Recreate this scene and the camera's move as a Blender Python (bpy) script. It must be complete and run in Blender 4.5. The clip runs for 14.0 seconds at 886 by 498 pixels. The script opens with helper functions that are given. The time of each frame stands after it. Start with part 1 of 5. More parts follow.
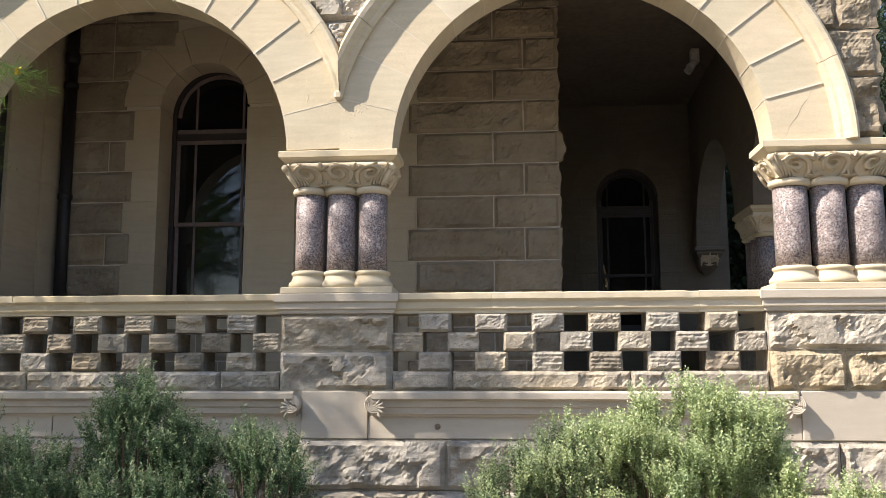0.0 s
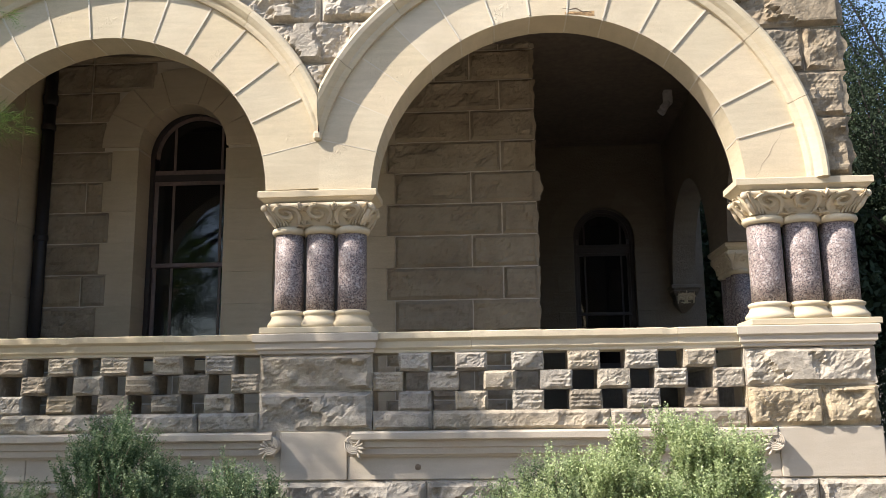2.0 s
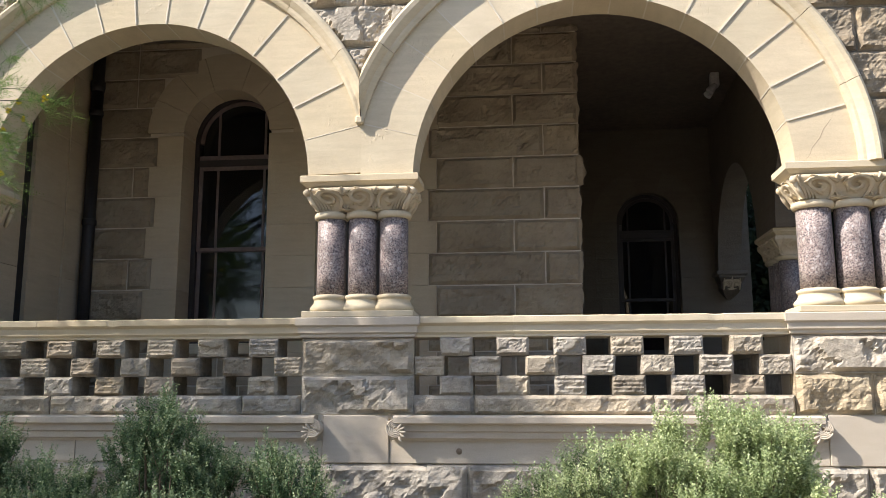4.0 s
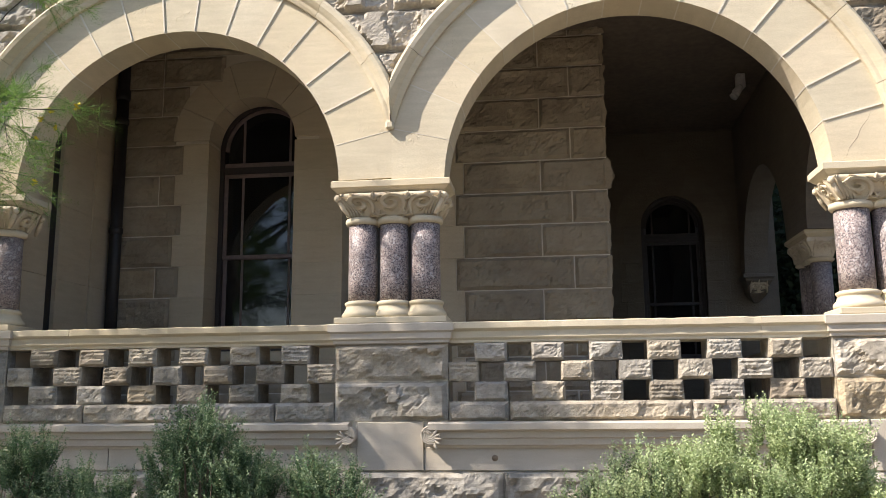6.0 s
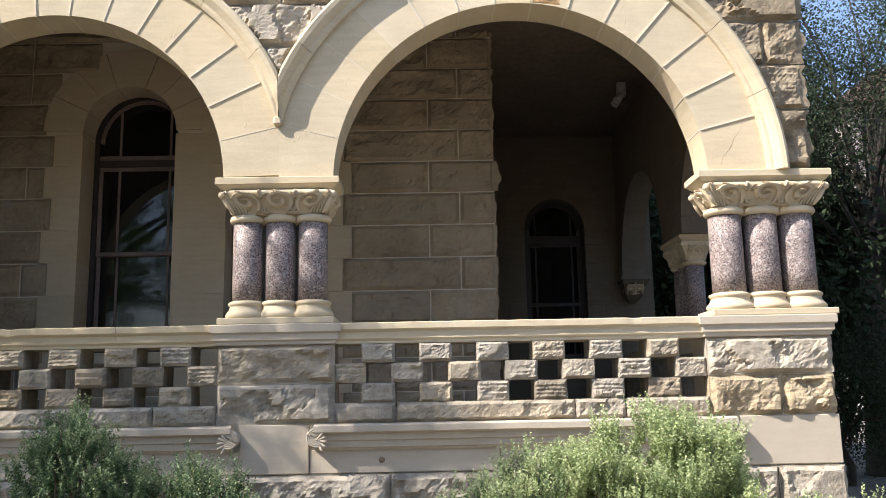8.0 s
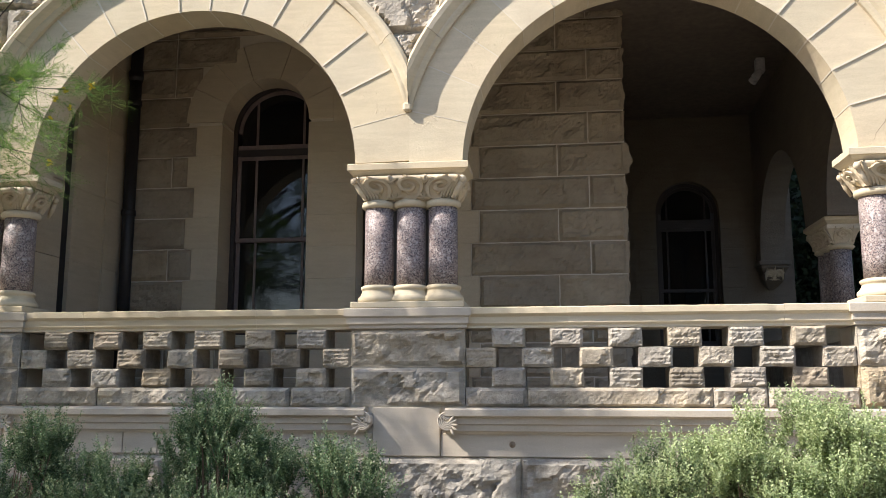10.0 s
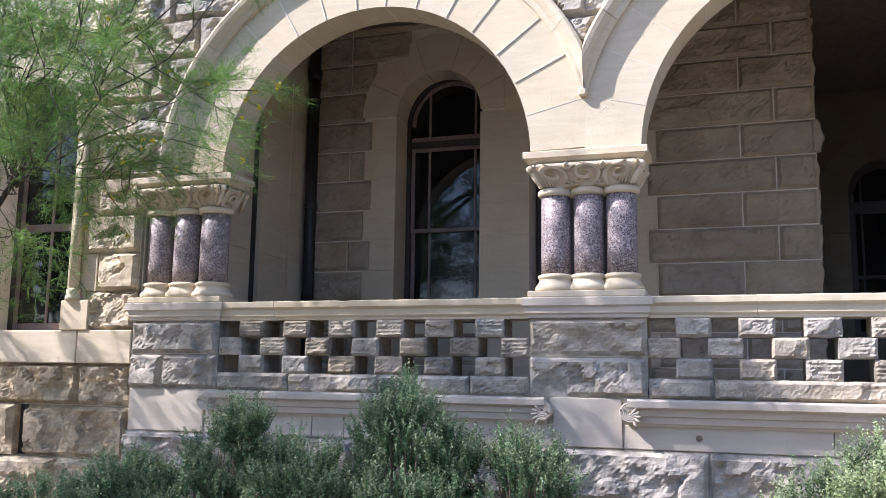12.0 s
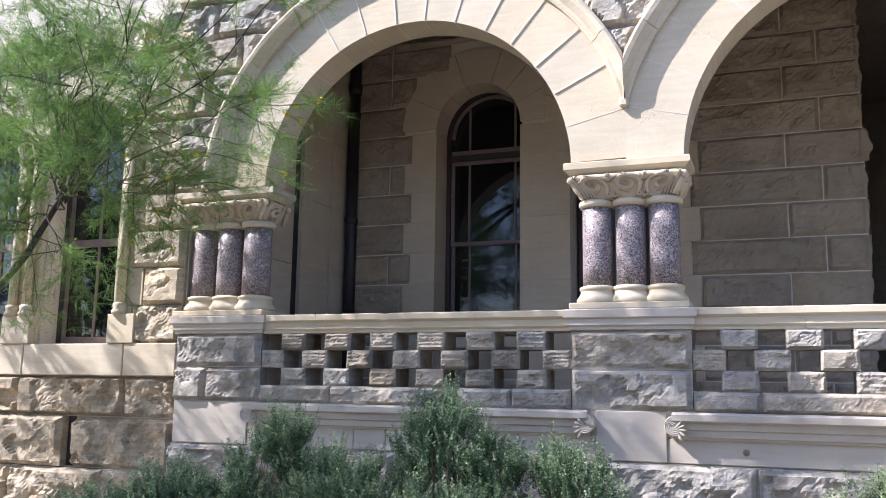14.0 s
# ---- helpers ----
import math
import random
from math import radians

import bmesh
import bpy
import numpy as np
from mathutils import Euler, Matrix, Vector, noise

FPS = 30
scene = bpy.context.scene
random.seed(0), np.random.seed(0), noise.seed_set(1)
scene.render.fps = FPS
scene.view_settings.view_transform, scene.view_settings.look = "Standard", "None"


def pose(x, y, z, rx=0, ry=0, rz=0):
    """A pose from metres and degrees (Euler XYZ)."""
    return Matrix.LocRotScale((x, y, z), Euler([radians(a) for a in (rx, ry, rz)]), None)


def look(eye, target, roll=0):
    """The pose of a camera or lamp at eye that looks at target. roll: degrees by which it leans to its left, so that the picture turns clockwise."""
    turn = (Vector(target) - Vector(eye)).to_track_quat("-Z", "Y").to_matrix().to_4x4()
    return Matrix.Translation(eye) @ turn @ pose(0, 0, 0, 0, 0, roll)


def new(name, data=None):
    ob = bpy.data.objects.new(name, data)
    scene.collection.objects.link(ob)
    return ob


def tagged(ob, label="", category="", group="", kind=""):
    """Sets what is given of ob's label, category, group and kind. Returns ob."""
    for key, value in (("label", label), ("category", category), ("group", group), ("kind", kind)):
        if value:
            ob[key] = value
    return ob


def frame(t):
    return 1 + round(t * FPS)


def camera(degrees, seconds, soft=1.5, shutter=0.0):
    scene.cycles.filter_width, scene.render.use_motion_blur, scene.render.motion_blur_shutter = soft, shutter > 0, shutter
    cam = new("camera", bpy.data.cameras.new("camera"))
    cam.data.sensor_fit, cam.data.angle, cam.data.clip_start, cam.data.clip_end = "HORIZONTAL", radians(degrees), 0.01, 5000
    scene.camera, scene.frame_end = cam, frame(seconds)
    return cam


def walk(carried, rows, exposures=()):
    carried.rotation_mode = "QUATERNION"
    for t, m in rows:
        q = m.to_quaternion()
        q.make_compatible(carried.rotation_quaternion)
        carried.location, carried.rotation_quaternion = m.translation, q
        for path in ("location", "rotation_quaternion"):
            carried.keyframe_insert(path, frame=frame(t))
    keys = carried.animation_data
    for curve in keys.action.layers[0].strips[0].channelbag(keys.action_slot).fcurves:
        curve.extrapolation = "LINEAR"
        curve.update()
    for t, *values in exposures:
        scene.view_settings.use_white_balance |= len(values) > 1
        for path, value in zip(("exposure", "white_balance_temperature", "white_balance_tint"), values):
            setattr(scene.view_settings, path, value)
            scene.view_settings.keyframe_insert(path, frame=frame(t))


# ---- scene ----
cam = camera(54.0, 14.0, 0.6)
PATH = [
    (0, (1.471, -6.969, 1.505), (1.303, -4.994, 1.777), -0.1),
    (0.5, (1.475, -6.985, 1.502), (1.327, -5.01, 1.78), -0.1),
    (1, (1.493, -6.99, 1.5), (1.346, -5.021, 1.814), -0.4),
    (1.5, (1.483, -6.999, 1.5), (1.345, -5.037, 1.864), -0.7),
    (2, (1.46, -6.995, 1.49), (1.345, -5.031, 1.853), -0.7),
    (2.5, (1.477, -6.999, 1.491), (1.343, -5.033, 1.833), -1.0),
    (3, (1.493, -6.989, 1.489), (1.316, -5.025, 1.821), -0.6),
    (5.5, (1.333, -6.943, 1.475), (1.107, -4.985, 1.816), -0.1),
    (6, (1.286, -6.928, 1.478), (1.047, -4.973, 1.825), -0.5),
    (6.5, (1.227, -6.903, 1.495), (1.048, -4.941, 1.838), -1.3),
    (7, (1.219, -6.909, 1.478), (1.189, -4.941, 1.834), -1.4),
    (7.2, (1.226, -6.909, 1.48), (1.262, -4.942, 1.838), -1.2),
    (9.3, (1.236, -6.857, 1.506), (1.162, -4.882, 1.815), -0.2),
    (9.5, (1.229, -6.858, 1.49), (1.097, -4.887, 1.804), -0.2),
    (10, (1.19, -6.852, 1.487), (0.934, -4.894, 1.8), 0.0),
    (10.5, (1.158, -6.847, 1.478), (0.787, -4.904, 1.775), 0.5),
    (11, (1.131, -6.827, 1.491), (0.666, -4.901, 1.765), 0.8),
    (11.5, (1.104, -6.823, 1.487), (0.547, -4.922, 1.761), 0.9),
    (12, (1.082, -6.826, 1.497), (0.458, -4.947, 1.781), 0.8),
    (12.5, (1.076, -6.83, 1.49), (0.406, -4.968, 1.785), 0.7),
    (13, (1.087, -6.824, 1.492), (0.384, -4.977, 1.796), 0.7),
    (13.5, (1.081, -6.819, 1.488), (0.368, -4.977, 1.802), 0.7),
    (14, (1.073, -6.816, 1.471), (0.364, -4.973, 1.789), 0.9),
]
EXPOSURES = [(0.0, 1.2, 6500, 15), (1.2, 1.2, 6500, 15), (2.0, 1.15, 6450, 15), (10.0, 1.17, 6350, 15), (10.5, 1.13, 5700, 21), (11.0, 1.17, 5550, 21), (11.5, 1.4, 5600, 22), (14.0, 1.48, 5550, 22)]
walk(cam, [(t, look(eye, target, roll)) for t, eye, target, roll in PATH], EXPOSURES)

# ---- light ----
SUN_TO = Vector((-0.645, -0.305, 0.70)).normalized()
world = bpy.data.worlds.new("world")
scene.world = world
world.use_nodes = True
wn = world.node_tree.nodes
sky = wn.new("ShaderNodeTexSky")
sky.sky_type = "NISHITA"
sky.sun_disc = False
sky.sun_elevation = math.asin(SUN_TO.z)
sky.sun_rotation = math.atan2(SUN_TO.x, SUN_TO.y)
world.node_tree.links.new(sky.outputs[0], wn["Background"].inputs[0])
wn["Background"].inputs[1].default_value = 0.130
sun_data = bpy.data.lights.new("sun", "SUN")
sun_data.energy, sun_data.angle, sun_data.color = 4.45, radians(0.6), (1.0, 0.94, 0.84)
sun = new("sun", sun_data)
sun.matrix_world = look((0, 0, 30), Vector((0, 0, 30)) - SUN_TO)


# ---- materials ----
class Mat:
    """A small node builder round one principled surface."""

    def __init__(self, name, rough=0.85, metal=0.0):
        self.m = bpy.data.materials.new(name)
        self.m.use_nodes = True
        self.t = self.m.node_tree
        self.b = self.t.nodes["Principled BSDF"]
        self.b.inputs["Roughness"].default_value = rough
        self.b.inputs["Metallic"].default_value = metal
        self.co = self.n("ShaderNodeTexCoord").outputs["Object"]
        self.geo = self.n("ShaderNodeNewGeometry")

    def n(self, kind, **kw):
        node = self.t.nodes.new(kind)
        for k, v in kw.items():
            node.inputs[k].default_value = v
        return node

    def l(self, a, b):
        self.t.links.new(a, b)

    def noise(self, scale, detail=4, rough=0.55, stretch=None):
        node = self.n("ShaderNodeTexNoise", Scale=scale, Detail=detail, Roughness=rough)
        co = self.geo.outputs["Position"]
        if stretch:
            mp = self.n("ShaderNodeMapping")
            mp.inputs["Scale"].default_value = stretch
            self.l(co, mp.inputs[0])
            co = mp.outputs[0]
        self.l(co, node.inputs["Vector"])
        return node.outputs["Fac"]

    def ramp(self, fac, stops):
        node = self.n("ShaderNodeValToRGB")
        el = node.color_ramp.elements
        stops = stops if len(stops) > 1 else [stops[0], (1.0, stops[0][1])]
        while len(el) < len(stops):
            el.new(0.5)
        for e, (p, c) in zip(el, stops):
            e.position, e.color = p, (*c, 1)
        self.l(fac, node.inputs[0])
        return node.outputs[0]

    def mix(self, fac, a, b, mode="MIX"):
        node = self.t.nodes.new("ShaderNodeMix")
        node.data_type, node.blend_type = "RGBA", mode
        for sock, v in ((node.inputs[0], fac), (node.inputs[6], a), (node.inputs[7], b)):
            if isinstance(v, (int, float)):
                sock.default_value = v
            elif isinstance(v, tuple):
                sock.default_value = (*v, 1)
            else:
                self.l(v, sock)
        return node.outputs[2]

    def rnd(self):
        return self.n("ShaderNodeObjectInfo").outputs["Random"]

    def color(self, sock):
        self.l(sock, self.b.inputs["Base Color"])

    def bump(self, parts):
        last = None
        for fac, strength, dist in parts:
            node = self.n("ShaderNodeBump", Strength=strength, Distance=dist)
            self.l(fac, node.inputs["Height"])
            if last:
                self.l(last, node.inputs["Normal"])
            last = node.outputs[0]
        self.l(last, self.b.inputs["Normal"])


def stone(name, tones, stain, grain=1.0, pits=0.4, rough=0.9, streak=0.25, worn_pits=0.0, crust=0.0):
    """Sandstone: a tone for each block, broad stains, bedding streaks, fine grain and pits."""
    m = Mat(name, rough)
    base = m.ramp(m.rnd(), [(i / max(1, len(tones) - 1), c) for i, c in enumerate(tones)])
    blot = m.ramp(m.noise(2.3, 5, 0.6), [(0.38, (0, 0, 0)), (0.72, (1, 1, 1))])
    base = m.mix(blot, base, m.mix(0.55, base, stain))
    if crust:
        patch = m.ramp(m.noise(7.5, 8, 0.68), [(0.47, (0, 0, 0)), (0.56, (1, 1, 1))])
        fresh = m.ramp(m.noise(4.1, 6, 0.62, (0.8, 0.8, 1.5)), [(0.55, (0, 0, 0)), (0.64, (1, 1, 1))])
        base = m.mix(patch, base, m.mix(1.0, base, (1 - crust,) * 3, "MULTIPLY"))
        base = m.mix(fresh, base, m.mix(0.5, m.mix(1.0, base, (1 + crust, 1 + 0.75 * crust, 1 + 0.35 * crust), "MULTIPLY"), base))
    bed = m.ramp(m.noise(9, 4, 0.6, (0.35, 0.35, 2.6)), [(0.3, (1 - streak,) * 3), (0.7, (1 + streak * 0.35,) * 3)])
    base = m.mix(1.0, base, bed, "MULTIPLY")
    fine = m.noise(160 * grain, 3, 0.7)
    base = m.mix(1.0, base, m.ramp(fine, [(0.25, (0.80, 0.80, 0.80)), (0.75, (1.12, 1.12, 1.12))]), "MULTIPLY")
    m.color(base)
    mid = m.noise(26 * grain, 6, 0.65)
    worn = m.mix(1.0, m.ramp(m.noise(2.9, 3), [(0.60, (0, 0, 0)), (0.70, (1, 1, 1))]), m.ramp(m.noise(52, 1, 0.5, (1.0, 1.0, 0.55)), [(0.37, (1, 1, 1)), (0.45, (0, 0, 0))]), "MULTIPLY")
    crumb = m.noise(60 * grain, 5, 0.7)
    m.bump([(mid, pits, 0.014 + 0.02 * max(0.0, pits - 0.3)), (crumb, pits * 0.9, 0.006), (worn, worn_pits, 0.012), (fine, 0.25, 0.003)])
    return m.m


CREAM = stone("dressed_cream_sandstone", [(0.605, 0.52, 0.357), (0.555, 0.475, 0.323), (0.655, 0.565, 0.40), (0.58, 0.48, 0.305), (0.635, 0.53, 0.357)], (0.49, 0.40, 0.265), 1.0, 0.16, 0.85, 0.10)
WORN = stone("worn_cream_arch_stone", [(0.605, 0.52, 0.357), (0.555, 0.475, 0.323), (0.655, 0.565, 0.40), (0.58, 0.48, 0.305), (0.635, 0.53, 0.357)], (0.49, 0.40, 0.265), 1.0, 0.16, 0.85, 0.10, 0.38)
CARVED = stone("carved_cream_sandstone", [(0.66, 0.56, 0.39), (0.62, 0.52, 0.36)], (0.46, 0.36, 0.23), 1.0, 0.2, 0.85, 0.08)
ROCK = stone("rock_faced_sandstone", [(0.295, 0.25, 0.18), (0.37, 0.31, 0.225), (0.345, 0.28, 0.18), (0.285, 0.255, 0.195), (0.385, 0.315, 0.21)], (0.25, 0.19, 0.125), 1.0, 0.45, 0.92, 0.22, crust=0.32)
PALEROCK = stone("pale_rock_faced_sandstone", [(0.50, 0.45, 0.36), (0.54, 0.475, 0.37)], (0.42, 0.35, 0.25), 1.0, 0.7, 0.92, 0.2, crust=0.2)
BROWNROCK = stone("ochre_rock_faced_sandstone", [(0.50, 0.405, 0.26), (0.53, 0.445, 0.305)], (0.40, 0.295, 0.17), 1.0, 0.8, 0.92, 0.25, crust=0.3)
WINGROCK = stone("warm_rock_faced_sandstone", [(0.50, 0.425, 0.29), (0.57, 0.485, 0.335), (0.54, 0.44, 0.28), (0.48, 0.42, 0.31)], (0.40, 0.315, 0.20), 1.0, 0.5, 0.92, 0.2, crust=0.24)
GREYROCK = stone("grey_rock_faced_sandstone", [(0.40, 0.365, 0.30), (0.45, 0.41, 0.335), (0.47, 0.40, 0.29), (0.40, 0.36, 0.295)], (0.34, 0.29, 0.215), 1.0, 0.7, 0.92, 0.22, crust=0.24)
PANEL = stone("plain_dressed_sandstone", [(0.50, 0.44, 0.345), (0.54, 0.475, 0.37)], (0.42, 0.345, 0.25), 1.0, 0.16, 0.88, 0.07)
ASHLAR = stone("porch_ashlar_sandstone", [(0.34, 0.28, 0.195), (0.43, 0.35, 0.24), (0.37, 0.31, 0.225), (0.46, 0.365, 0.235)], (0.17, 0.122, 0.078), 1.0, 0.5, 0.92, 0.07)
DRESSED = stone("porch_dressed_sandstone", [(0.50, 0.42, 0.295), (0.57, 0.475, 0.33), (0.53, 0.455, 0.33)], (0.46, 0.36, 0.235), 1.0, 0.14, 0.88, 0.08)
# Ashlar darkened: the porch end's dimness is put into the colour.
SHADEDSTONE = stone("shade_darkened_ashlar", [(0.155, 0.126, 0.09), (0.185, 0.152, 0.108), (0.165, 0.14, 0.104)], (0.13, 0.10, 0.07), 1.0, 0.6, 0.92, 0.12)
POINTING = stone("cream_pointing", [(0.66, 0.60, 0.48)], (0.56, 0.49, 0.37), 1.4, 0.3, 0.95, 0.05)
MORTAR = stone("lime_mortar", [(0.66, 0.59, 0.47)], (0.48, 0.41, 0.30), 1.4, 0.3, 0.95, 0.05)


def granite():
    """Rose-grey ground, dark mica flecks, pale feldspar grains; a worn polish."""
    m = Mat("polished_pink_granite", 0.48)
    m.b.inputs["Specular IOR Level"].default_value = 0.25

    def cells(scale, squash):
        v = m.n("ShaderNodeTexVoronoi", Scale=scale)
        mp = m.n("ShaderNodeMapping")
        mp.inputs["Scale"].default_value = squash
        m.l(m.geo.outputs["Position"], mp.inputs[0])
        m.l(mp.outputs[0], v.inputs["Vector"])
        sep = m.n("ShaderNodeSeparateColor")
        m.l(v.outputs["Color"], sep.inputs[0])
        return sep.outputs[0]

    c = m.ramp(cells(135, (1, 1, 0.8)), [(0.0, (0.215, 0.165, 0.158)), (0.4, (0.285, 0.225, 0.208)), (0.7, (0.355, 0.30, 0.28)), (1.0, (0.44, 0.395, 0.375))])
    fleck = m.ramp(cells(132, (1.0, 1.0, 1.2)), [(0.24, (1, 1, 1)), (0.27, (0, 0, 0))])
    c = m.mix(fleck, c, (0.082, 0.07, 0.076))
    grain = m.ramp(cells(62, (1.0, 1.0, 1.0)), [(0.05, (1, 1, 1)), (0.07, (0, 0, 0))])
    c = m.mix(m.mix(1.0, grain, (0.7, 0.7, 0.7), "MULTIPLY"), c, (0.50, 0.46, 0.45))
    c = m.mix(1.0, c, m.ramp(m.noise(7, 4), [(0.3, (0.78, 0.79, 0.77)), (0.7, (1.06, 1.03, 0.98))]), "MULTIPLY")
    m.color(c)
    m.bump([(m.noise(90, 3), 0.10, 0.002)])
    return m.m


def plain(name, col, rough=0.6, metal=0.0, scale=30, vary=0.2, bump=0.15):
    m = Mat(name, rough, metal)
    c = m.mix(1.0, col, m.ramp(m.noise(scale, 5), [(0.3, (1 - vary,) * 3), (0.7, (1 + vary,) * 3)]), "MULTIPLY")
    m.color(m.mix(1.0, c, m.ramp(m.noise(scale * 0.08 + 0.4, 3), [(0.35, (1 - vary * 0.6,) * 3), (0.65, (1 + vary * 0.5,) * 3)]), "MULTIPLY"))
    if bump:
        m.bump([(m.noise(scale * 3, 4), bump, 0.004)])
    return m.m


def leafy(name, stops, rough=0.6, through_leaf=0.25):
    m = Mat(name, rough)
    c = m.ramp(m.geo.outputs["Random Per Island"], stops)
    c = m.mix(1.0, c, m.ramp(m.noise(1.7, 3), [(0.3, (0.75, 0.8, 0.75)), (0.7, (1.2, 1.15, 1.1))]), "MULTIPLY")
    m.color(c)
    tr = m.n("ShaderNodeBsdfTranslucent")
    m.l(c, tr.inputs[0])
    mx = m.n("ShaderNodeMixShader")
    mx.inputs[0].default_value = through_leaf
    m.l(m.b.outputs[0], mx.inputs[1])
    m.l(tr.outputs[0], mx.inputs[2])
    m.l(mx.outputs[0], m.t.nodes["Material Output"].inputs[0])
    return m.m


def glass():
    m = Mat("window_glass", 0.03)
    m.color(m.ramp(m.noise(2, 2), [(0.3, (0.012, 0.014, 0.016)), (0.7, (0.02, 0.022, 0.025))]))
    m.b.inputs["IOR"].default_value = 1.5
    m.b.inputs["Transmission Weight"].default_value = 0.55
    m.bump([(m.noise(3.5, 2), 0.05, 0.01)])
    return m.m


GRANITE = granite()
GLASS = glass()
# Black for iron; also stands in for shade in the gap and vent slot.
BLACK = plain("black_iron_and_recess_shade", (0.018, 0.016, 0.017), 0.5)
FRAME = plain("dark_brown_window_paint", (0.030, 0.022, 0.020), 0.5)
SASH = plain("faded_brown_sash_paint", (0.175, 0.125, 0.112), 0.5)
BLIND = plain("old_blind_slats", (0.20, 0.19, 0.17), 0.6)
# Dark plaster: the unlit rooms' dimness is put into the colour.
DARKROOM = plain("shade_dark_plaster", (0.10, 0.09, 0.08), 0.9)
CEILING = plain("dark_stained_porch_boards", (0.15, 0.118, 0.088), 0.75, 0, 12)
FLOORM = plain("porch_flagstone", (0.22, 0.195, 0.165), 0.85, 0, 8)
LAMPM = plain("weathered_white_fixture", (0.52, 0.50, 0.46), 0.5)
SOIL = plain("dry_pale_soil", (0.185, 0.163, 0.132), 0.95, 0, 14, 0.5, 0.6)
BARK = plain("grey_brown_bark", (0.062, 0.050, 0.034), 0.9, 0, 25, 0.4, 0.6)
DARKBARK = plain("dark_oak_bark", (0.055, 0.045, 0.037), 0.9, 0, 14, 0.4, 0.6)
GREENBARK = plain("green_smooth_bark", (0.10, 0.12, 0.045), 0.7, 0, 20, 0.3, 0.3)
TWIG = plain("shrub_twig_bark", (0.16, 0.115, 0.08), 0.9, 0, 40, 0.3)
SAGE = leafy("sage_leaves", [(0.0, (0.17, 0.235, 0.10)), (0.5, (0.27, 0.34, 0.15)), (1.0, (0.37, 0.43, 0.21))], 0.8, 0.35)
# Sage leaves darkened: shade on the shrub's left is in the colour.
SAGESHADE = leafy("shade_dark_sage_leaves", [(0.0, (0.085, 0.13, 0.062)), (0.6, (0.145, 0.20, 0.095)), (1.0, (0.22, 0.275, 0.135))], 0.8, 0.3)
SAGEDARK = leafy("deep_green_shrub_leaves", [(0.0, (0.040, 0.082, 0.038)), (0.6, (0.076, 0.138, 0.062)), (1.0, (0.125, 0.195, 0.088))], 0.8)
NEWDARK = leafy("fresh_green_shoot_leaves", [(0.0, (0.095, 0.145, 0.072)), (0.6, (0.155, 0.215, 0.11)), (1.0, (0.27, 0.335, 0.18))], 0.6, 0.35)
NEWSAGE = leafy("pale_sage_shoot_leaves", [(0.0, (0.28, 0.36, 0.165)), (0.5, (0.40, 0.475, 0.235)), (1.0, (0.52, 0.58, 0.33))], 0.6, 0.35)
FERNY = leafy("feathery_green_leaflets", [(0.0, (0.075, 0.150, 0.030)), (0.6, (0.135, 0.245, 0.048)), (1.0, (0.25, 0.37, 0.085))], 0.55, 0.5)
OAKLEAF = leafy("dark_oak_leaves", [(0.0, (0.018, 0.032, 0.016)), (0.7, (0.035, 0.058, 0.026)), (1.0, (0.06, 0.085, 0.04))], 0.85)
YELLOW = plain("yellow_petals", (0.80, 0.62, 0.03), 0.6)
ROOFM = plain("red_clay_roof", (0.12, 0.062, 0.05), 0.8, 0, 3)
PALEWALL = plain("pale_stone_facade", (0.27, 0.235, 0.22), 0.85, 0, 2)
CARWHITE = plain("white_car_paint", (0.75, 0.75, 0.75), 0.3)
RUBBER = plain("black_rubber", (0.02, 0.02, 0.02), 0.8)

# ---- building helpers ----
PLACE = {}


def thing(name, label, category, at=(0, 0, 0), group="", kind=""):
    """An empty at the base of a thing, which carries its parts."""
    ob = new(name)
    ob.location = at
    PLACE[ob.name] = Vector(at)
    return tagged(ob, label, category, group, kind)


def part(name, bm, mat, parent, label="", smooth=False):
    """One mesh object under a thing or a part; the mesh comes in world metres."""
    me = bpy.data.meshes.new(name)
    off = PLACE[parent.name]
    if isinstance(bm, tuple):
        v = np.asarray(bm[0], dtype=float) - np.array(off)
        me.from_pydata(v.tolist(), [], bm[1])
    else:
        bm.transform(Matrix.Translation(-off))
        bmesh.ops.recalc_face_normals(bm, faces=bm.faces)
        bm.to_mesh(me)
        bm.free()
    if smooth:
        me.polygons.foreach_set("use_smooth", [True] * len(me.polygons))
    me.materials.append(mat)
    ob = new(name, me)
    ob.parent = parent
    PLACE[ob.name] = off
    if label:
        tagged(ob, label)
    return ob


def solid(name, bm, mat, label, category="", kind="structure", smooth=False, group=""):
    """A top-level mesh, in world metres."""
    me = bpy.data.meshes.new(name)
    if isinstance(bm, tuple):
        me.from_pydata([tuple(v) for v in bm[0]], [], bm[1])
    else:
        bmesh.ops.recalc_face_normals(bm, faces=bm.faces)
        bm.to_mesh(me)
        bm.free()
    if smooth:
        me.polygons.foreach_set("use_smooth", [True] * len(me.polygons))
    me.materials.append(mat)
    ob = new(name, me)
    PLACE[ob.name] = Vector((0, 0, 0))
    return tagged(ob, label, category, group, kind)


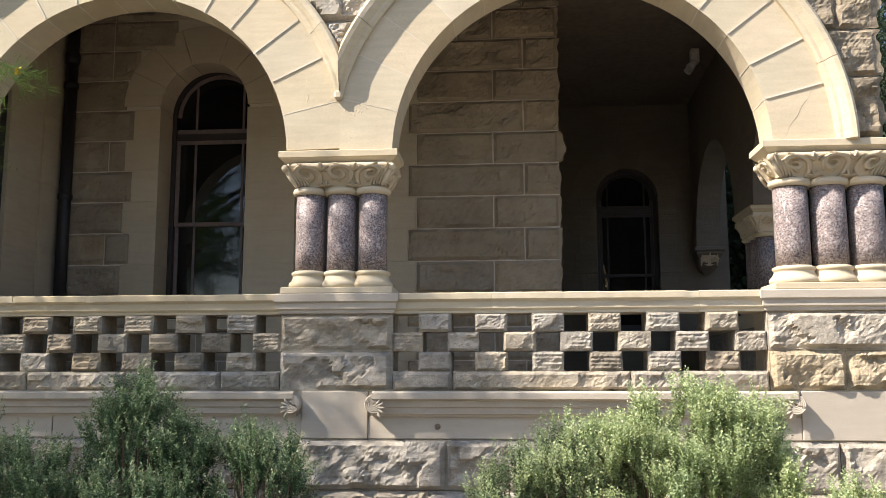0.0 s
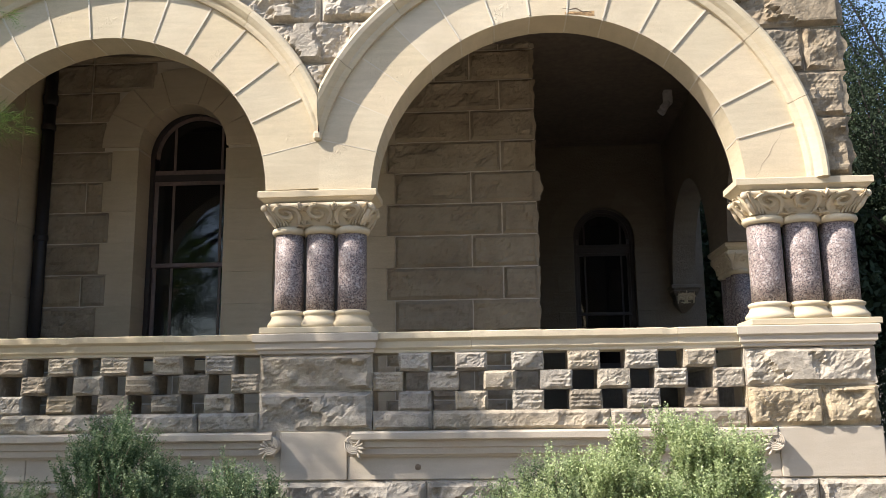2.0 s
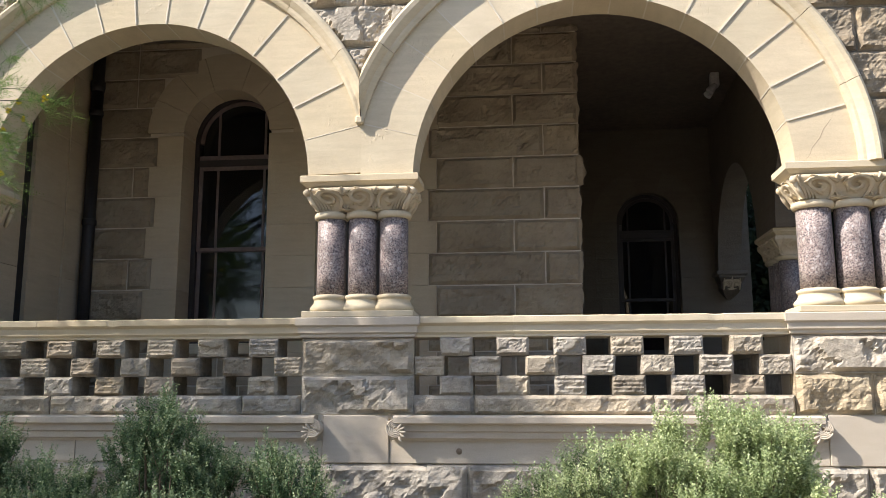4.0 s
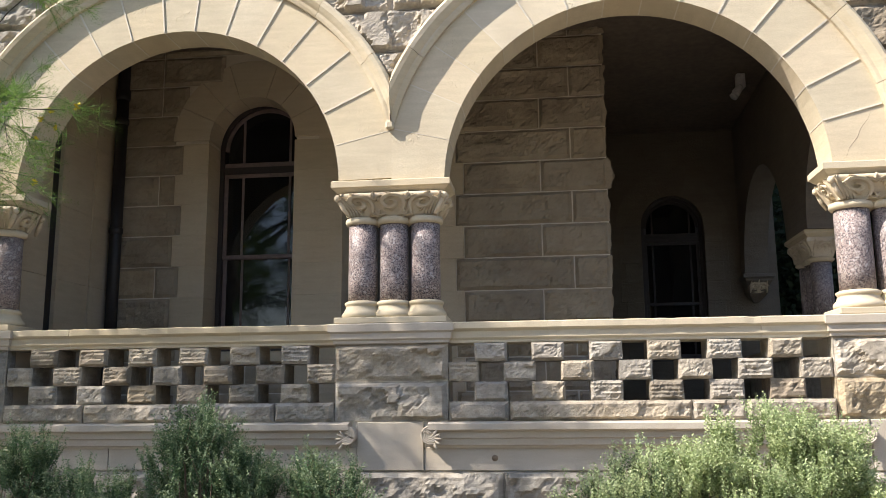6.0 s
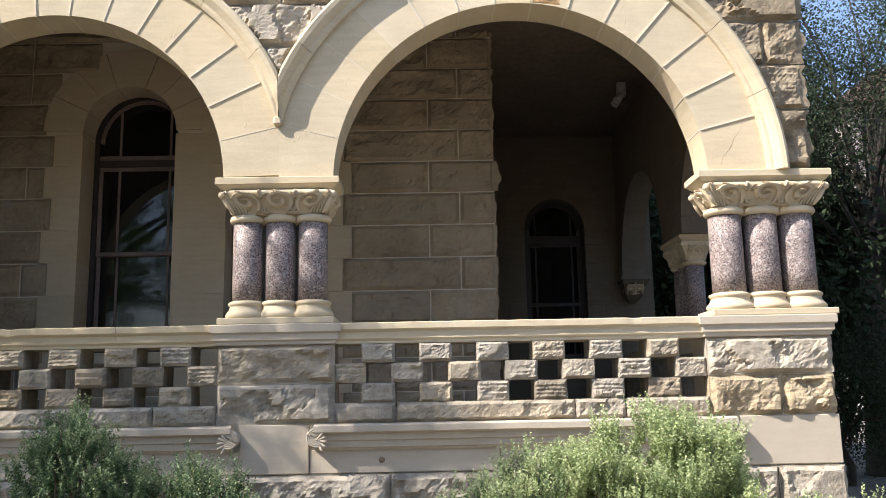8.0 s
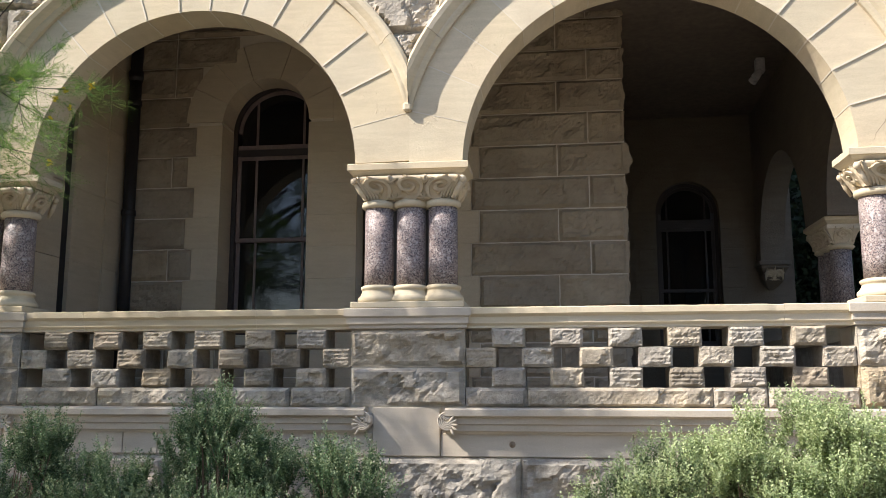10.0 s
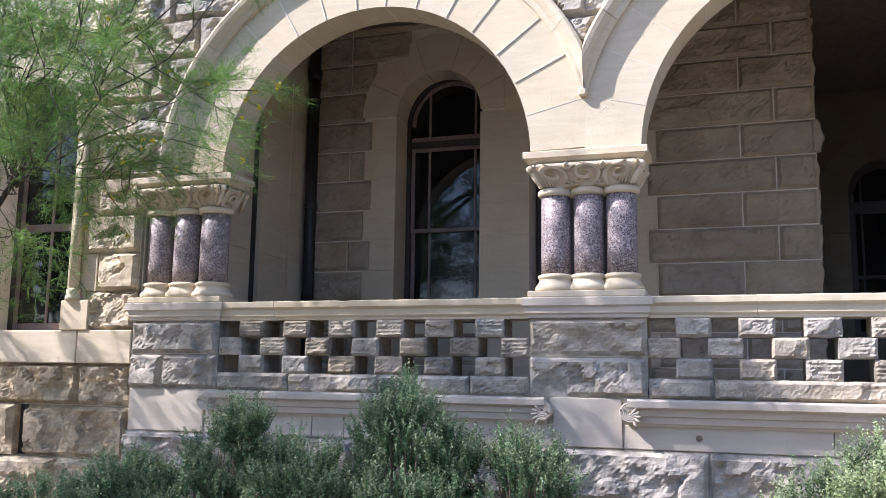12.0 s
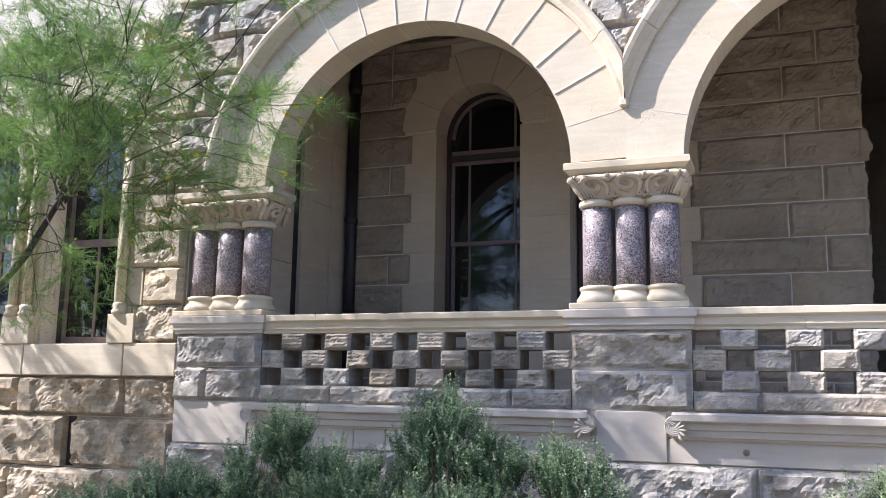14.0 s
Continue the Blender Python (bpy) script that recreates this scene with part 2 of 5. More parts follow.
def box(x0, x1, y0, y1, z0, z1, bev=0.0, bm=None):
    """A box, its edges eased by bev."""
    b = bmesh.new()
    bmesh.ops.create_cube(b, size=1)
    b.transform(Matrix.Translation(((x0 + x1) / 2, (y0 + y1) / 2, (z0 + z1) / 2)) @ Matrix.Diagonal((x1 - x0, y1 - y0, z1 - z0, 1)))
    if bev:
        bmesh.ops.bevel(b, geom=b.edges[:], offset=bev, segments=1, affect="EDGES")
    if bm is None:
        return b
    tmp = bpy.data.meshes.new("tmp")
    b.to_mesh(tmp)
    b.free()
    bm.from_mesh(tmp)
    bpy.data.meshes.remove(tmp)
    return bm


def lathe(profile, cx, cy, n=28, bm=None):
    """Turns (radius, z) pairs round a vertical line."""
    bm = bm or bmesh.new()
    rings = []
    for r, z in profile:
        rings.append([bm.verts.new((cx + r * math.cos(2 * math.pi * i / n), cy + r * math.sin(2 * math.pi * i / n), z)) for i in range(n)])
    for a, b in zip(rings, rings[1:]):
        for i in range(n):
            bm.faces.new((a[i], a[(i + 1) % n], b[(i + 1) % n], b[i]))
    bm.faces.new(rings[0][::-1])
    bm.faces.new(rings[-1])
    return bm


def moulding(profile, x0, x1, bm=None, chips=0.0):
    """A closed (y, z) outline pushed along x, with slight waver in the edges."""
    bm = bm or bmesh.new()
    n = max(1, int((x1 - x0) / (0.03 if chips else 0.25)))
    zt = max(z for y, z in profile)
    rows = []
    for i in range(n + 1):
        x = x0 + (x1 - x0) * i / n
        bite = chips * max(0.0, noise.noise((x * 6.5, 3.1, x0)) - 0.22) + 0.12 * chips * max(0.0, noise.noise((x * 31, 1.7, x0)))
        rows.append([bm.verts.new((x, y + (bite * 1.3 if y < 0 and z > zt - 0.06 else 0) + 0.0015 * noise.noise((x * 3, y * 9, z * 9)), z - (bite * 0.8 if y < 0 and z > zt - 0.02 else 0) + 0.0015 * noise.noise((x * 4 + 9, y * 9, z * 9)))) for y, z in profile])
    k = len(profile)
    for a, b in zip(rows, rows[1:]):
        for j in range(k):
            bm.faces.new((a[j], a[(j + 1) % k], b[(j + 1) % k], b[j]))
    bm.faces.new(rows[0])
    bm.faces.new(rows[-1][::-1])
    return bm


def ringmould(profile, x0, x1, y0, y1):
    """A cornice round a rectangle: (outset, z) pairs."""
    bm = bmesh.new()
    rows = []
    for o, z in profile:
        rows.append([bm.verts.new(p) for p in ((x0 - o, y0 - o, z), (x1 + o, y0 - o, z), (x1 + o, y1 + o, z), (x0 - o, y1 + o, z))])
    for a, b in zip(rows, rows[1:]):
        for i in range(4):
            bm.faces.new((a[i], a[(i + 1) % 4], b[(i + 1) % 4], b[i]))
    bm.faces.new(rows[0][::-1])
    bm.faces.new(rows[-1])
    return bm


def tube(points, radii, n=8, bm=None):
    """A round bar along points, with a radius at each."""
    bm = bm or bmesh.new()
    rings = []
    pts = [Vector(p) for p in points]
    for i, p in enumerate(pts):
        d = (pts[min(i + 1, len(pts) - 1)] - pts[max(i - 1, 0)]).normalized()
        a = d.cross(Vector((0.13, 0.31, 0.94)) if abs(d.z) < 0.9 else Vector((1, 0, 0))).normalized()
        b = d.cross(a)
        r = radii[i] if isinstance(radii, (list, tuple)) else radii
        rings.append([bm.verts.new(p + r * (a * math.cos(2 * math.pi * k / n) + b * math.sin(2 * math.pi * k / n))) for k in range(n)])
    for a, b in zip(rings, rings[1:]):
        for i in range(n):
            bm.faces.new((a[i], a[(i + 1) % n], b[(i + 1) % n], b[i]))
    bm.faces.new(rings[0][::-1])
    bm.faces.new(rings[-1])
    return bm


def rock(u0, u1, v0, v1, face, depth, amp, seed, margin=0.018, cell=0.024, mapto=None, cut=None, right=0.0, left=0.0, bed=0.0, scale_k=1.0, jag=0.005, fine_k=1.0, shelf=0.85, brow=0.022):
    """A rock-faced block: a drafted margin and a split face that bulges by amp. mapto turns (u, v, out) into a place;
    cut(u, v) tells what lies under an arch; right and left let an end face bulge too; bed adds stepped bedding; shelf leaves smooth proud patches that break off sharply."""
    nu, nv = max(3, int((u1 - u0) / cell)), max(3, int((v1 - v0) / cell))
    rs = random.Random(seed)
    ph = (rs.uniform(0, 99), rs.uniform(0, 99), rs.uniform(0, 99))
    tx, tz = rs.uniform(-0.3, 0.3), rs.uniform(-0.25, 0.45)
    bias = rs.uniform(-0.24, 0.08)
    scoops = [(rs.uniform(u0, u1), rs.uniform(v0, v1), rs.uniform(0.0, 0.75), rs.uniform(12, 52) * scale_k) for _ in range(max(4, int((u1 - u0) * (v1 - v0) / 0.024 * scale_k ** 0.5)))]
    us = [u0, u0 + margin * 0.5] + [u0 + margin + (u1 - u0 - 2 * margin) * i / nu for i in range(nu + 1)] + [u1 - margin * 0.5, u1]
    vs = [v0, v0 + margin * 0.5] + [v0 + margin + (v1 - v0 - 2 * margin) * i / nv for i in range(nv + 1)] + [v1 - margin * 0.5, v1]
    verts, faces, index = [], [], {}
    mapto = mapto or (lambda u, v, o: (u, face - o, v))
    for j, v in enumerate(vs):
        for i, u in enumerate(us):
            du, dv = min(u - u0, u1 - u), min(v - v0, v1 - v)
            e = max(0.0, min(du, dv) - margin * 0.9)
            rise = min(1.0, (e / brow)) ** 0.5
            q = Vector((u * 5.2 + ph[0], v * 6.5 + ph[1], ph[2]))
            wu, wv = u + 0.018 * noise.noise(q * 2.1), v + 0.018 * noise.noise(q * 2.1 + Vector((5, 5, 5)))
            f = min(h + k * ((wu - a) ** 2 + 1.5 * (wv - b) ** 2) for a, b, h, k in scoops)
            f = 0.12 + 0.68 * min(f, 1.0) + 0.36 * noise.noise(q * 1.1) + 0.17 * noise.noise(q * 3.3) + fine_k * (0.10 * noise.noise(q * 7.7) + 0.09 * noise.noise(q * 15.3))
            f += tx * (2 * (u - u0) / (u1 - u0) - 1) * 0.5 + tz * (2 * (v - v0) / (v1 - v0) - 1) * 0.5
            lie = noise.noise(q * 0.62 + Vector((3.3, 1.7, 0))) + 0.20 * noise.noise(q * 2.3) + 0.08 * noise.noise(q * 6.1) + bias
            k = min(1.0, max(0.0, lie / 0.05)) * shelf
            f = f * (1 - k) + k * (1.02 + 0.07 * noise.noise(q * 2.7) + 0.03 * noise.noise(q * 13) + 0.25 * tz * (2 * (v - v0) / (v1 - v0) - 1))
            if bed:
                s = (v + 0.02 * noise.noise(q * 0.8)) / bed
                f += 0.35 * ((s % 1.0) - 0.5)
            o = amp * rise * max(0.05, f)
            uu, vv = u, v
            if 2 <= i < len(us) - 2 and 2 <= j < len(vs) - 2:
                uu += cell * 0.3 * noise.noise(q * 4 + Vector((7, 0, 0)))
                vv += cell * 0.3 * noise.noise(q * 4 + Vector((0, 7, 0)))
            elif jag:
                uu += jag * noise.noise(Vector((u * 11, v * 11, ph[0])))
                vv += jag * noise.noise(Vector((u * 11, v * 11, ph[1])))
            if right and i >= len(us) - 2 and 0 < j < len(vs) - 1:
                uu += right * max(0.1, 0.6 + noise.noise(q * 1.7))
            if left and i <= 1 and 0 < j < len(vs) - 1:
                uu -= left * max(0.1, 0.6 + noise.noise(q * 1.7))
            if cut:
                o *= min(1.0, max(0.0, cut(u, v) / 0.055))
            index[i, j] = len(verts)
            verts.append(mapto(uu, vv, o))
    for j in range(len(vs) - 1):
        for i in range(len(us) - 1):
            if cut and max(cut(us[a], vs[b]) for a in (i, i + 1) for b in (j, j + 1)) < -0.02:
                continue
            faces.append((index[i, j], index[i + 1, j], index[i + 1, j + 1], index[i, j + 1]))
    if not cut:
        nb = len(verts)
        rim = [(i, 0) for i in range(len(us))] + [(len(us) - 1, j) for j in range(1, len(vs))] + [(i, len(vs) - 1) for i in range(len(us) - 2, -1, -1)] + [(0, j) for j in range(len(vs) - 2, 0, -1)]
        for i, j in rim:
            verts.append(mapto(us[i], vs[j], -depth))
        for k, (i, j) in enumerate(rim):
            i2, j2 = rim[(k + 1) % len(rim)]
            faces.append((index[i, j], nb + k, nb + (k + 1) % len(rim), index[i2, j2]))
        faces.append(tuple(range(nb, nb + len(rim))))
    return verts, faces

# ---- plan ----
ARCHES = ((-1.92, 3.30, 1.466), (1.995, 3.275, 1.549))
RING, HOOD = 0.50, 0.65
FACE, BACK = 0.06, 0.42
PIERS = ((-4.245, -3.31, -4.34, -3.255, -3.812, 0.268, 0.29), (-0.455, 0.47, -0.506, 0.498, 0.0, 0.245, 0.268), (3.41, 4.405, 3.449, 4.54, 3.992, 0.272, 0.295))
RAIL_TOP, FLOOR_Z, CEIL_Z = 2.11, 1.22, 5.60


def arched_wall(u0, u1, w0, w1, z0, z1, openings, mapto=None, n=20):
    """A thick wall along u with arched openings (middle, half width, sill, springing, arch radius)."""
    mapto = mapto or (lambda u, w, z: (u, w, z))
    bm = bmesh.new()
    cuts = {u0, u1}
    for c, h, s, sp, r in openings:
        for i in range(n + 1):
            cuts.add(round(max(u0, min(u1, c - h * math.cos(math.pi * i / n))), 5))
    cuts = sorted(cuts)

    def prism(a, b, za0, zb0, za1, zb1):
        if max(za1 - za0, zb1 - zb0) < 1e-4:
            return
        v = [bm.verts.new(mapto(*p)) for p in ((a, w0, za0), (b, w0, zb0), (b, w1, zb0), (a, w1, za0), (a, w0, za1), (b, w0, zb1), (b, w1, zb1), (a, w1, za1))]
        for f in ((0, 1, 2, 3), (7, 6, 5, 4), (0, 4, 5, 1), (2, 6, 7, 3), (1, 5, 6, 2), (0, 3, 7, 4)):
            bm.faces.new([v[k] for k in f])

    for a, b in zip(cuts, cuts[1:]):
        m = (a + b) / 2
        hit = None
        for o in openings:
            if abs(m - o[0]) < o[1]:
                hit = o
        if hit:
            c, h, s, sp, r = hit
            top = [sp + math.sqrt(max(0.0, r * r - (u - c) ** 2)) for u in (a, b)]
            prism(a, b, z0, z0, s, s)
            prism(a, b, top[0], top[1], z1, z1)
        else:
            prism(a, b, z0, z0, z1, z1)
    bmesh.ops.remove_doubles(bm, verts=bm.verts, dist=1e-5)
    return bm


def wedge(cx, cz, r0, r1, a0, a1, y0, y1, clip=None, gap=0.0025, n=4):
    """One arch stone between two radii and two angles (degrees); clip holds it on one side of a vertical plane."""
    verts, faces = [], []
    g = math.degrees(gap / r0)
    for k in range(n + 1):
        a = radians(a0 + g + (a1 - a0 - 2 * g) * k / n)
        for r in (r0, r1):
            x, z = cx + r * math.cos(a), cz + r * math.sin(a)
            if clip is not None and (x - clip) * (cx - clip) < 0:
                t = (clip - cx) / (x - cx)
                x, z = clip, cz + (z - cz) * t
            for y in (y0, y1):
                verts.append((x, y, z))
    for k in range(n):
        b, c = 4 * k, 4 * k + 4
        faces += [(b, b + 2, c + 2, c), (b + 1, c + 1, c + 3, b + 3), (b, c, c + 1, b + 1), (b + 2, b + 3, c + 3, c + 2)]
    faces += [(0, 1, 3, 2), (4 * n, 4 * n + 2, 4 * n + 3, 4 * n + 1)]
    return verts, faces


def bevel_pair(pair, off):
    bm = bmesh.new()
    vs = [bm.verts.new(v) for v in pair[0]]
    for f in pair[1]:
        bm.faces.new([vs[i] for i in f])
    bmesh.ops.remove_doubles(bm, verts=bm.verts, dist=1e-4)
    bmesh.ops.recalc_face_normals(bm, faces=bm.faces)
    sharp = [e for e in bm.edges if len(e.link_faces) == 2 and e.calc_face_angle(0) > 0.6]
    bmesh.ops.bevel(bm, geom=sharp, offset=off, segments=1, affect="EDGES", clamp_overlap=True)
    return bm


# ---- ground ----
def ground_sheet():
    bm = bmesh.new()
    bmesh.ops.create_grid(bm, x_segments=80, y_segments=80, size=400)
    for v in bm.verts:
        r = math.hypot(v.co.x, v.co.y)
        if 12 < r < 200:
            v.co.z += 0.25 * noise.noise((v.co.x * 0.04, v.co.y * 0.04, 0)) * min(1, (r - 12) / 20)
    return bm


solid("ground", ground_sheet(), SOIL, "dry pale soil and far ground round the building", "ground")

# ---- front wall of the porch ----
front = thing("wall_front", "sandstone porch front with two round arches", "wall", kind="structure")
part("backing", arched_wall(-4.3, 4.37, FACE + 0.05, BACK - 0.03, 3.3, 6.6, [(c, r + RING - 0.04, 3.3, z, r + RING - 0.04) for c, z, r in ARCHES]), MORTAR, front, "pale mortar bed behind the stones")
part("base_backing", box(-4.235, 4.37, 0.045, 0.78, -0.1, 1.33), MORTAR, front)


def add_arch(cx, cz, r, inner, ridge, clip, seed):
    rs = random.Random(seed)
    joints = [1.2] + list(inner) + [178.8]
    pts = bmesh.new()
    for i, (a, b) in enumerate(zip(joints, joints[1:])):
        y = FACE + rs.uniform(-0.001, 0.001)
        n = max(3, int((b - a) / 3))
        springer = clip is not None and ((cx > clip and b > 178) or (cx < clip and a < 2))
        w = wedge(cx, cz, r, r + RING + 0.02, a, b, FACE if springer else y, BACK, clip, 0.001, n=n)
        part("voussoir", w if springer else bevel_pair(w, 0.0007), WORN, front)
    for a in joints[1:-1]:
        # a raised ribbon of mortar on one side of the arch, a thin flush one on the other
        proud, half = (0.0085, 0.0068) if ridge[0] < a < ridge[1] else (0.002, 0.0026)
        w = math.degrees(half / (r + RING / 2))
        for r0, r1, y0 in ((r + 0.012, r + RING - 0.02, FACE - proud), (r - 0.003, r + 0.012, FACE - 0.001)):
            v, f = wedge(cx, cz, r0, r1, a - w, a + w, y0, FACE + 0.02 if r0 > r else BACK - 0.02, clip, 0, 6)
            v = [(x + (0.004 * noise.noise((x * 9, z * 9, a)) if r0 > r else 0), y + 0.003 * noise.noise((x * 23, z * 23, a)) * (y < FACE and r0 > r), z) for x, y, z in v]
            vs = [pts.verts.new(p) for p in v]
            for q in f:
                pts.faces.new([vs[k] for k in q])
    part("pointing", pts, POINTING, front, "raised pale mortar pointing between the arch stones")
    # hood mould: a swept profile, cut off where the neighbour begins
    prof = [(RING - 0.012, FACE + 0.02), (RING - 0.012, FACE - 0.035), (RING + 0.012, FACE - 0.05), (RING + 0.035, FACE - 0.055), (RING + 0.055, FACE - 0.08), (RING + 0.085, FACE - 0.108), (RING + 0.12, FACE - 0.116), (RING + 0.142, FACE - 0.102), (HOOD, FACE - 0.07), (HOOD, FACE + 0.06)]
    lo, hi = 0.8, 179.2
    if clip is not None:
        edge = math.degrees(math.acos(min(1.0, abs(cx - clip) / (r + RING))))
        if cx > clip:
            hi = 180 - edge - 1.2
        else:
            lo = edge + 1.2
    segs = 9
    for s in range(segs):
        bm = bmesh.new()
        rows = []
        a0, a1 = lo + (hi - lo) * s / segs, lo + (hi - lo) * (s + 1) / segs
        for k in range(9):
            a = radians(a0 + 0.06 + (a1 - a0 - 0.12) * k / 8)
            row = []
            for dr, y in prof:
                x, z = cx + (r + dr) * math.cos(a), cz + (r + dr) * math.sin(a)
                w = 0.004 * noise.noise((x * 6, dr * 30, z * 6))
                if clip is not None and (x - clip) * (cx - clip) < 0:
                    x = clip
                depth = 1.0 if clip is None or abs(x - clip) > 0.5 else max(0.4, min(1.0, 0.4 + (z - 3.80) / 0.35))
                row.append(bm.verts.new((x, FACE + (y - FACE) * depth + w, z)))
            rows.append(row)
        for p, q in zip(rows, rows[1:]):
            for j in range(len(prof)):
                j2 = (j + 1) % len(prof)
                bm.faces.new((p[j], p[j2], q[j2], q[j]))
        bm.faces.new(rows[0])
        bm.faces.new(rows[-1][::-1])
        part("hood_mould", bm, CREAM, front, smooth=False)


add_arch(*ARCHES[0], (13.4, 25.6, 37.5, 50.0, 61.1, 73.2, 84.8, 95.7, 107.7, 119.8, 131.8, 143.6, 155.4, 167.2), (20, 140), 0.0, 3)
add_arch(*ARCHES[1], (14.7, 26.2, 37.8, 49.4, 61.0, 73.3, 84.7, 96.5, 108.2, 120.0, 132.0, 143.2, 154.4, 166.1), (8, 126), 0.0, 5)
stop = box(-0.046, 0.028, FACE - 0.052, FACE + 0.01, 3.756, 3.83, 0.016)
part("hood_stop", stop, CREAM, front, "blunt end where the two hood moulds meet")


def under_arch(u, v):
    """Distance outside the nearer hood's outer edge."""
    return min(math.hypot(u - c, v - z) - (r + HOOD - 0.05) for c, z, r in ARCHES)


def rock_course(parent, z0, z1, joints, face, amp, mat, seed, cut=None, ends=(0, 0), bed=0.0, cell=0.024, label="", scale_k=1.0, fine_k=1.0):
    for i, (a, b) in enumerate(zip(joints, joints[1:])):
        g = rock(a + 0.003, b - 0.003, z0 + 0.003, z1 - 0.003, face, 0.10, amp, seed * 100 + i, 0.016, cell, None, cut,
                 ends[1] if i == len(joints) - 2 else 0, ends[0] if i == 0 else 0, bed, scale_k, fine_k=fine_k)
        if g[1]:
            part("stone", g, mat, parent, label)


# spandrel stones
for k, (z0, z1, js) in enumerate(((3.86, 4.46, (-0.5, 0.5)), (4.46, 4.84, (-1.0, 1.0)), (4.84, 5.24, (-1.6, 0.0, 1.6)), (5.24, 5.64, (-1.8, -0.9, 0.2, 1.1, 2.0)))):
    rock_course(front, z0, z1, js, 0.075, 0.095, PALEROCK, 11 + k, under_arch, scale_k=0.55, fine_k=1.2)
for k, (z0, z1, js) in enumerate(((3.33, 3.84, (4.10, 4.405)), (3.84, 4.24, (3.86, 4.405)), (4.24, 4.63, (3.5, 4.10, 4.41)), (4.63, 5.05, (3.0, 4.415)), (5.05, 5.5, (2.0, 3.2, 3.9, 4.42)))):
    rock_course(front, z0, z1, js, 0.075, 0.075, ROCK, 31 + k, under_arch, (0, 0.05), cell=0.02, scale_k=0.45, fine_k=0.9)
for k, (z0, z1, js) in enumerate(((3.33, 3.72, (-4.72, -3.85)), (3.72, 4.10, (-4.40, -3.70)), (4.10, 4.50, (-4.72, -4.05, -3.35)), (4.50, 4.88, (-4.45, -3.70, -2.95)), (4.88, 5.26, (-4.70, -4.00, -3.25, -2.55)), (5.26, 5.64, (-4.50, -3.70, -2.85, -1.85)))):
    rock_course(front, z0, z1, js, 0.075, 0.085, GREYROCK, 51 + k, under_arch)

# ---- piers ----
BELL = ((-0.035, 3.010), (-0.028, 3.035), (-0.01, 3.068), (0.018, 3.110), (0.052, 3.155), (0.072, 3.182), (0.070, 3.200), (0.03, 3.216))


def bell_out(z):
    """Outset of the capital's bell at height z."""
    for (a, p), (b, q) in zip(BELL, BELL[1:]):
        if z <= q:
            return a + (b - a) * max(0.0, (z - p) / (q - p))
    return BELL[-1][0]


def squat(z):
    """Brings the drawing's heights to the carved band's."""
    return 3.018 + (min(3.252, max(2.982, z)) - 2.985) * 0.72


def ribbon(pts, wid, high, mapto, out):
    """A carved stem or leaf on a face: a twin-ridged strip along (a, z) points, with a width and a height at each."""
    verts, faces = out
    base = len(verts)
    sect = ((-1.0, -0.25), (-0.93, 0.45), (-0.5, 1.0), (0.0, 0.66), (0.5, 1.0), (0.93, 0.45), (1.0, -0.25))
    k = len(sect)
    for i, (a, z) in enumerate(pts):
        p, q = pts[max(0, i - 1)], pts[min(len(pts) - 1, i + 1)]
        dx, dz = q[0] - p[0], q[1] - p[1]
        ln = math.hypot(dx, dz) or 1.0
        nx, nz = -dz / ln, dx / ln
        for u, h in sect:
            verts.append(mapto(a + nx * u * wid[i], squat(z + nz * u * wid[i]), max(-0.012, h * high[i])))
    for i in range(len(pts) - 1):
        for c in range(k - 1):
            b = base + i * k + c
            faces.append((b, b + 1, b + k + 1, b + k))
    faces.append(tuple(base + c for c in range(k)))
    faces.append(tuple(base + (len(pts) - 1) * k + c for c in range(k))[::-1])


def blade(a, z, ang, ln, wd, high, bend, mapto, out):
    """One pointed leaf lobe from (a, z)."""
    pts, wid, hh = [], [], []
    for i in range(7):
        t = i / 6
        th = ang + bend * t
        pts.append((a + ln * t * math.cos(th), z + ln * t * math.sin(th)))
        wid.append(max(0.0015, wd * math.sin(math.pi * (0.16 + 0.8 * t)) ** 0.9))
        hh.append(high * (0.55 + 0.45 * math.sin(math.pi * (0.2 + 0.7 * t))))
    ribbon(pts, wid, hh, mapto, out)


def scroll(c, zc, R, hand, root, mapto, out):
    """A stem that rises from its root and coils over into a volute, fringed with leaf lobes."""
    pts, wid, hh = [], [], []
    start = math.pi * 1.12
    for i in range(7):
        t = i / 6
        x0, z0 = root
        x1, z1 = c + hand * 1.22 * R * math.cos(start), zc + R * 1.05 * math.sin(start)
        mx, mz = x0 + (x1 - x0) * 0.75, z0 + (z1 - z0) * 0.25
        pts.append(((1 - t) ** 2 * x0 + 2 * t * (1 - t) * mx + t * t * x1, (1 - t) ** 2 * z0 + 2 * t * (1 - t) * mz + t * t * z1))
        wid.append(0.009 + 0.010 * t)
        hh.append(0.018 + 0.010 * t)
    n = 34
    for i in range(1, n + 1):
        t = i / n
        th = start - 2 * math.pi * 1.42 * t
        rr = R * (1 - 0.83 * t ** 0.8)
        pts.append((c + hand * 1.22 * rr * math.cos(th), zc + 1.12 * rr * math.sin(th)))
        wid.append(0.0225 * min(1.0, 0.75 + 0.5 * t) * (1 - 0.72 * max(0.0, t - 0.7) / 0.3) * (1.0 - 0.2 * t))
        hh.append(0.029 + 0.016 * t)
        if i in (3, 7, 11, 15, 18) and t < 0.6:
            blade(pts[-1][0], pts[-1][1], math.atan2(math.sin(th + 0.15), hand * math.cos(th + 0.15)) - hand * 0.75, 0.052, 0.0125, 0.034, -0.5 * hand, mapto, out)
    ribbon(pts, wid, hh, mapto, out)


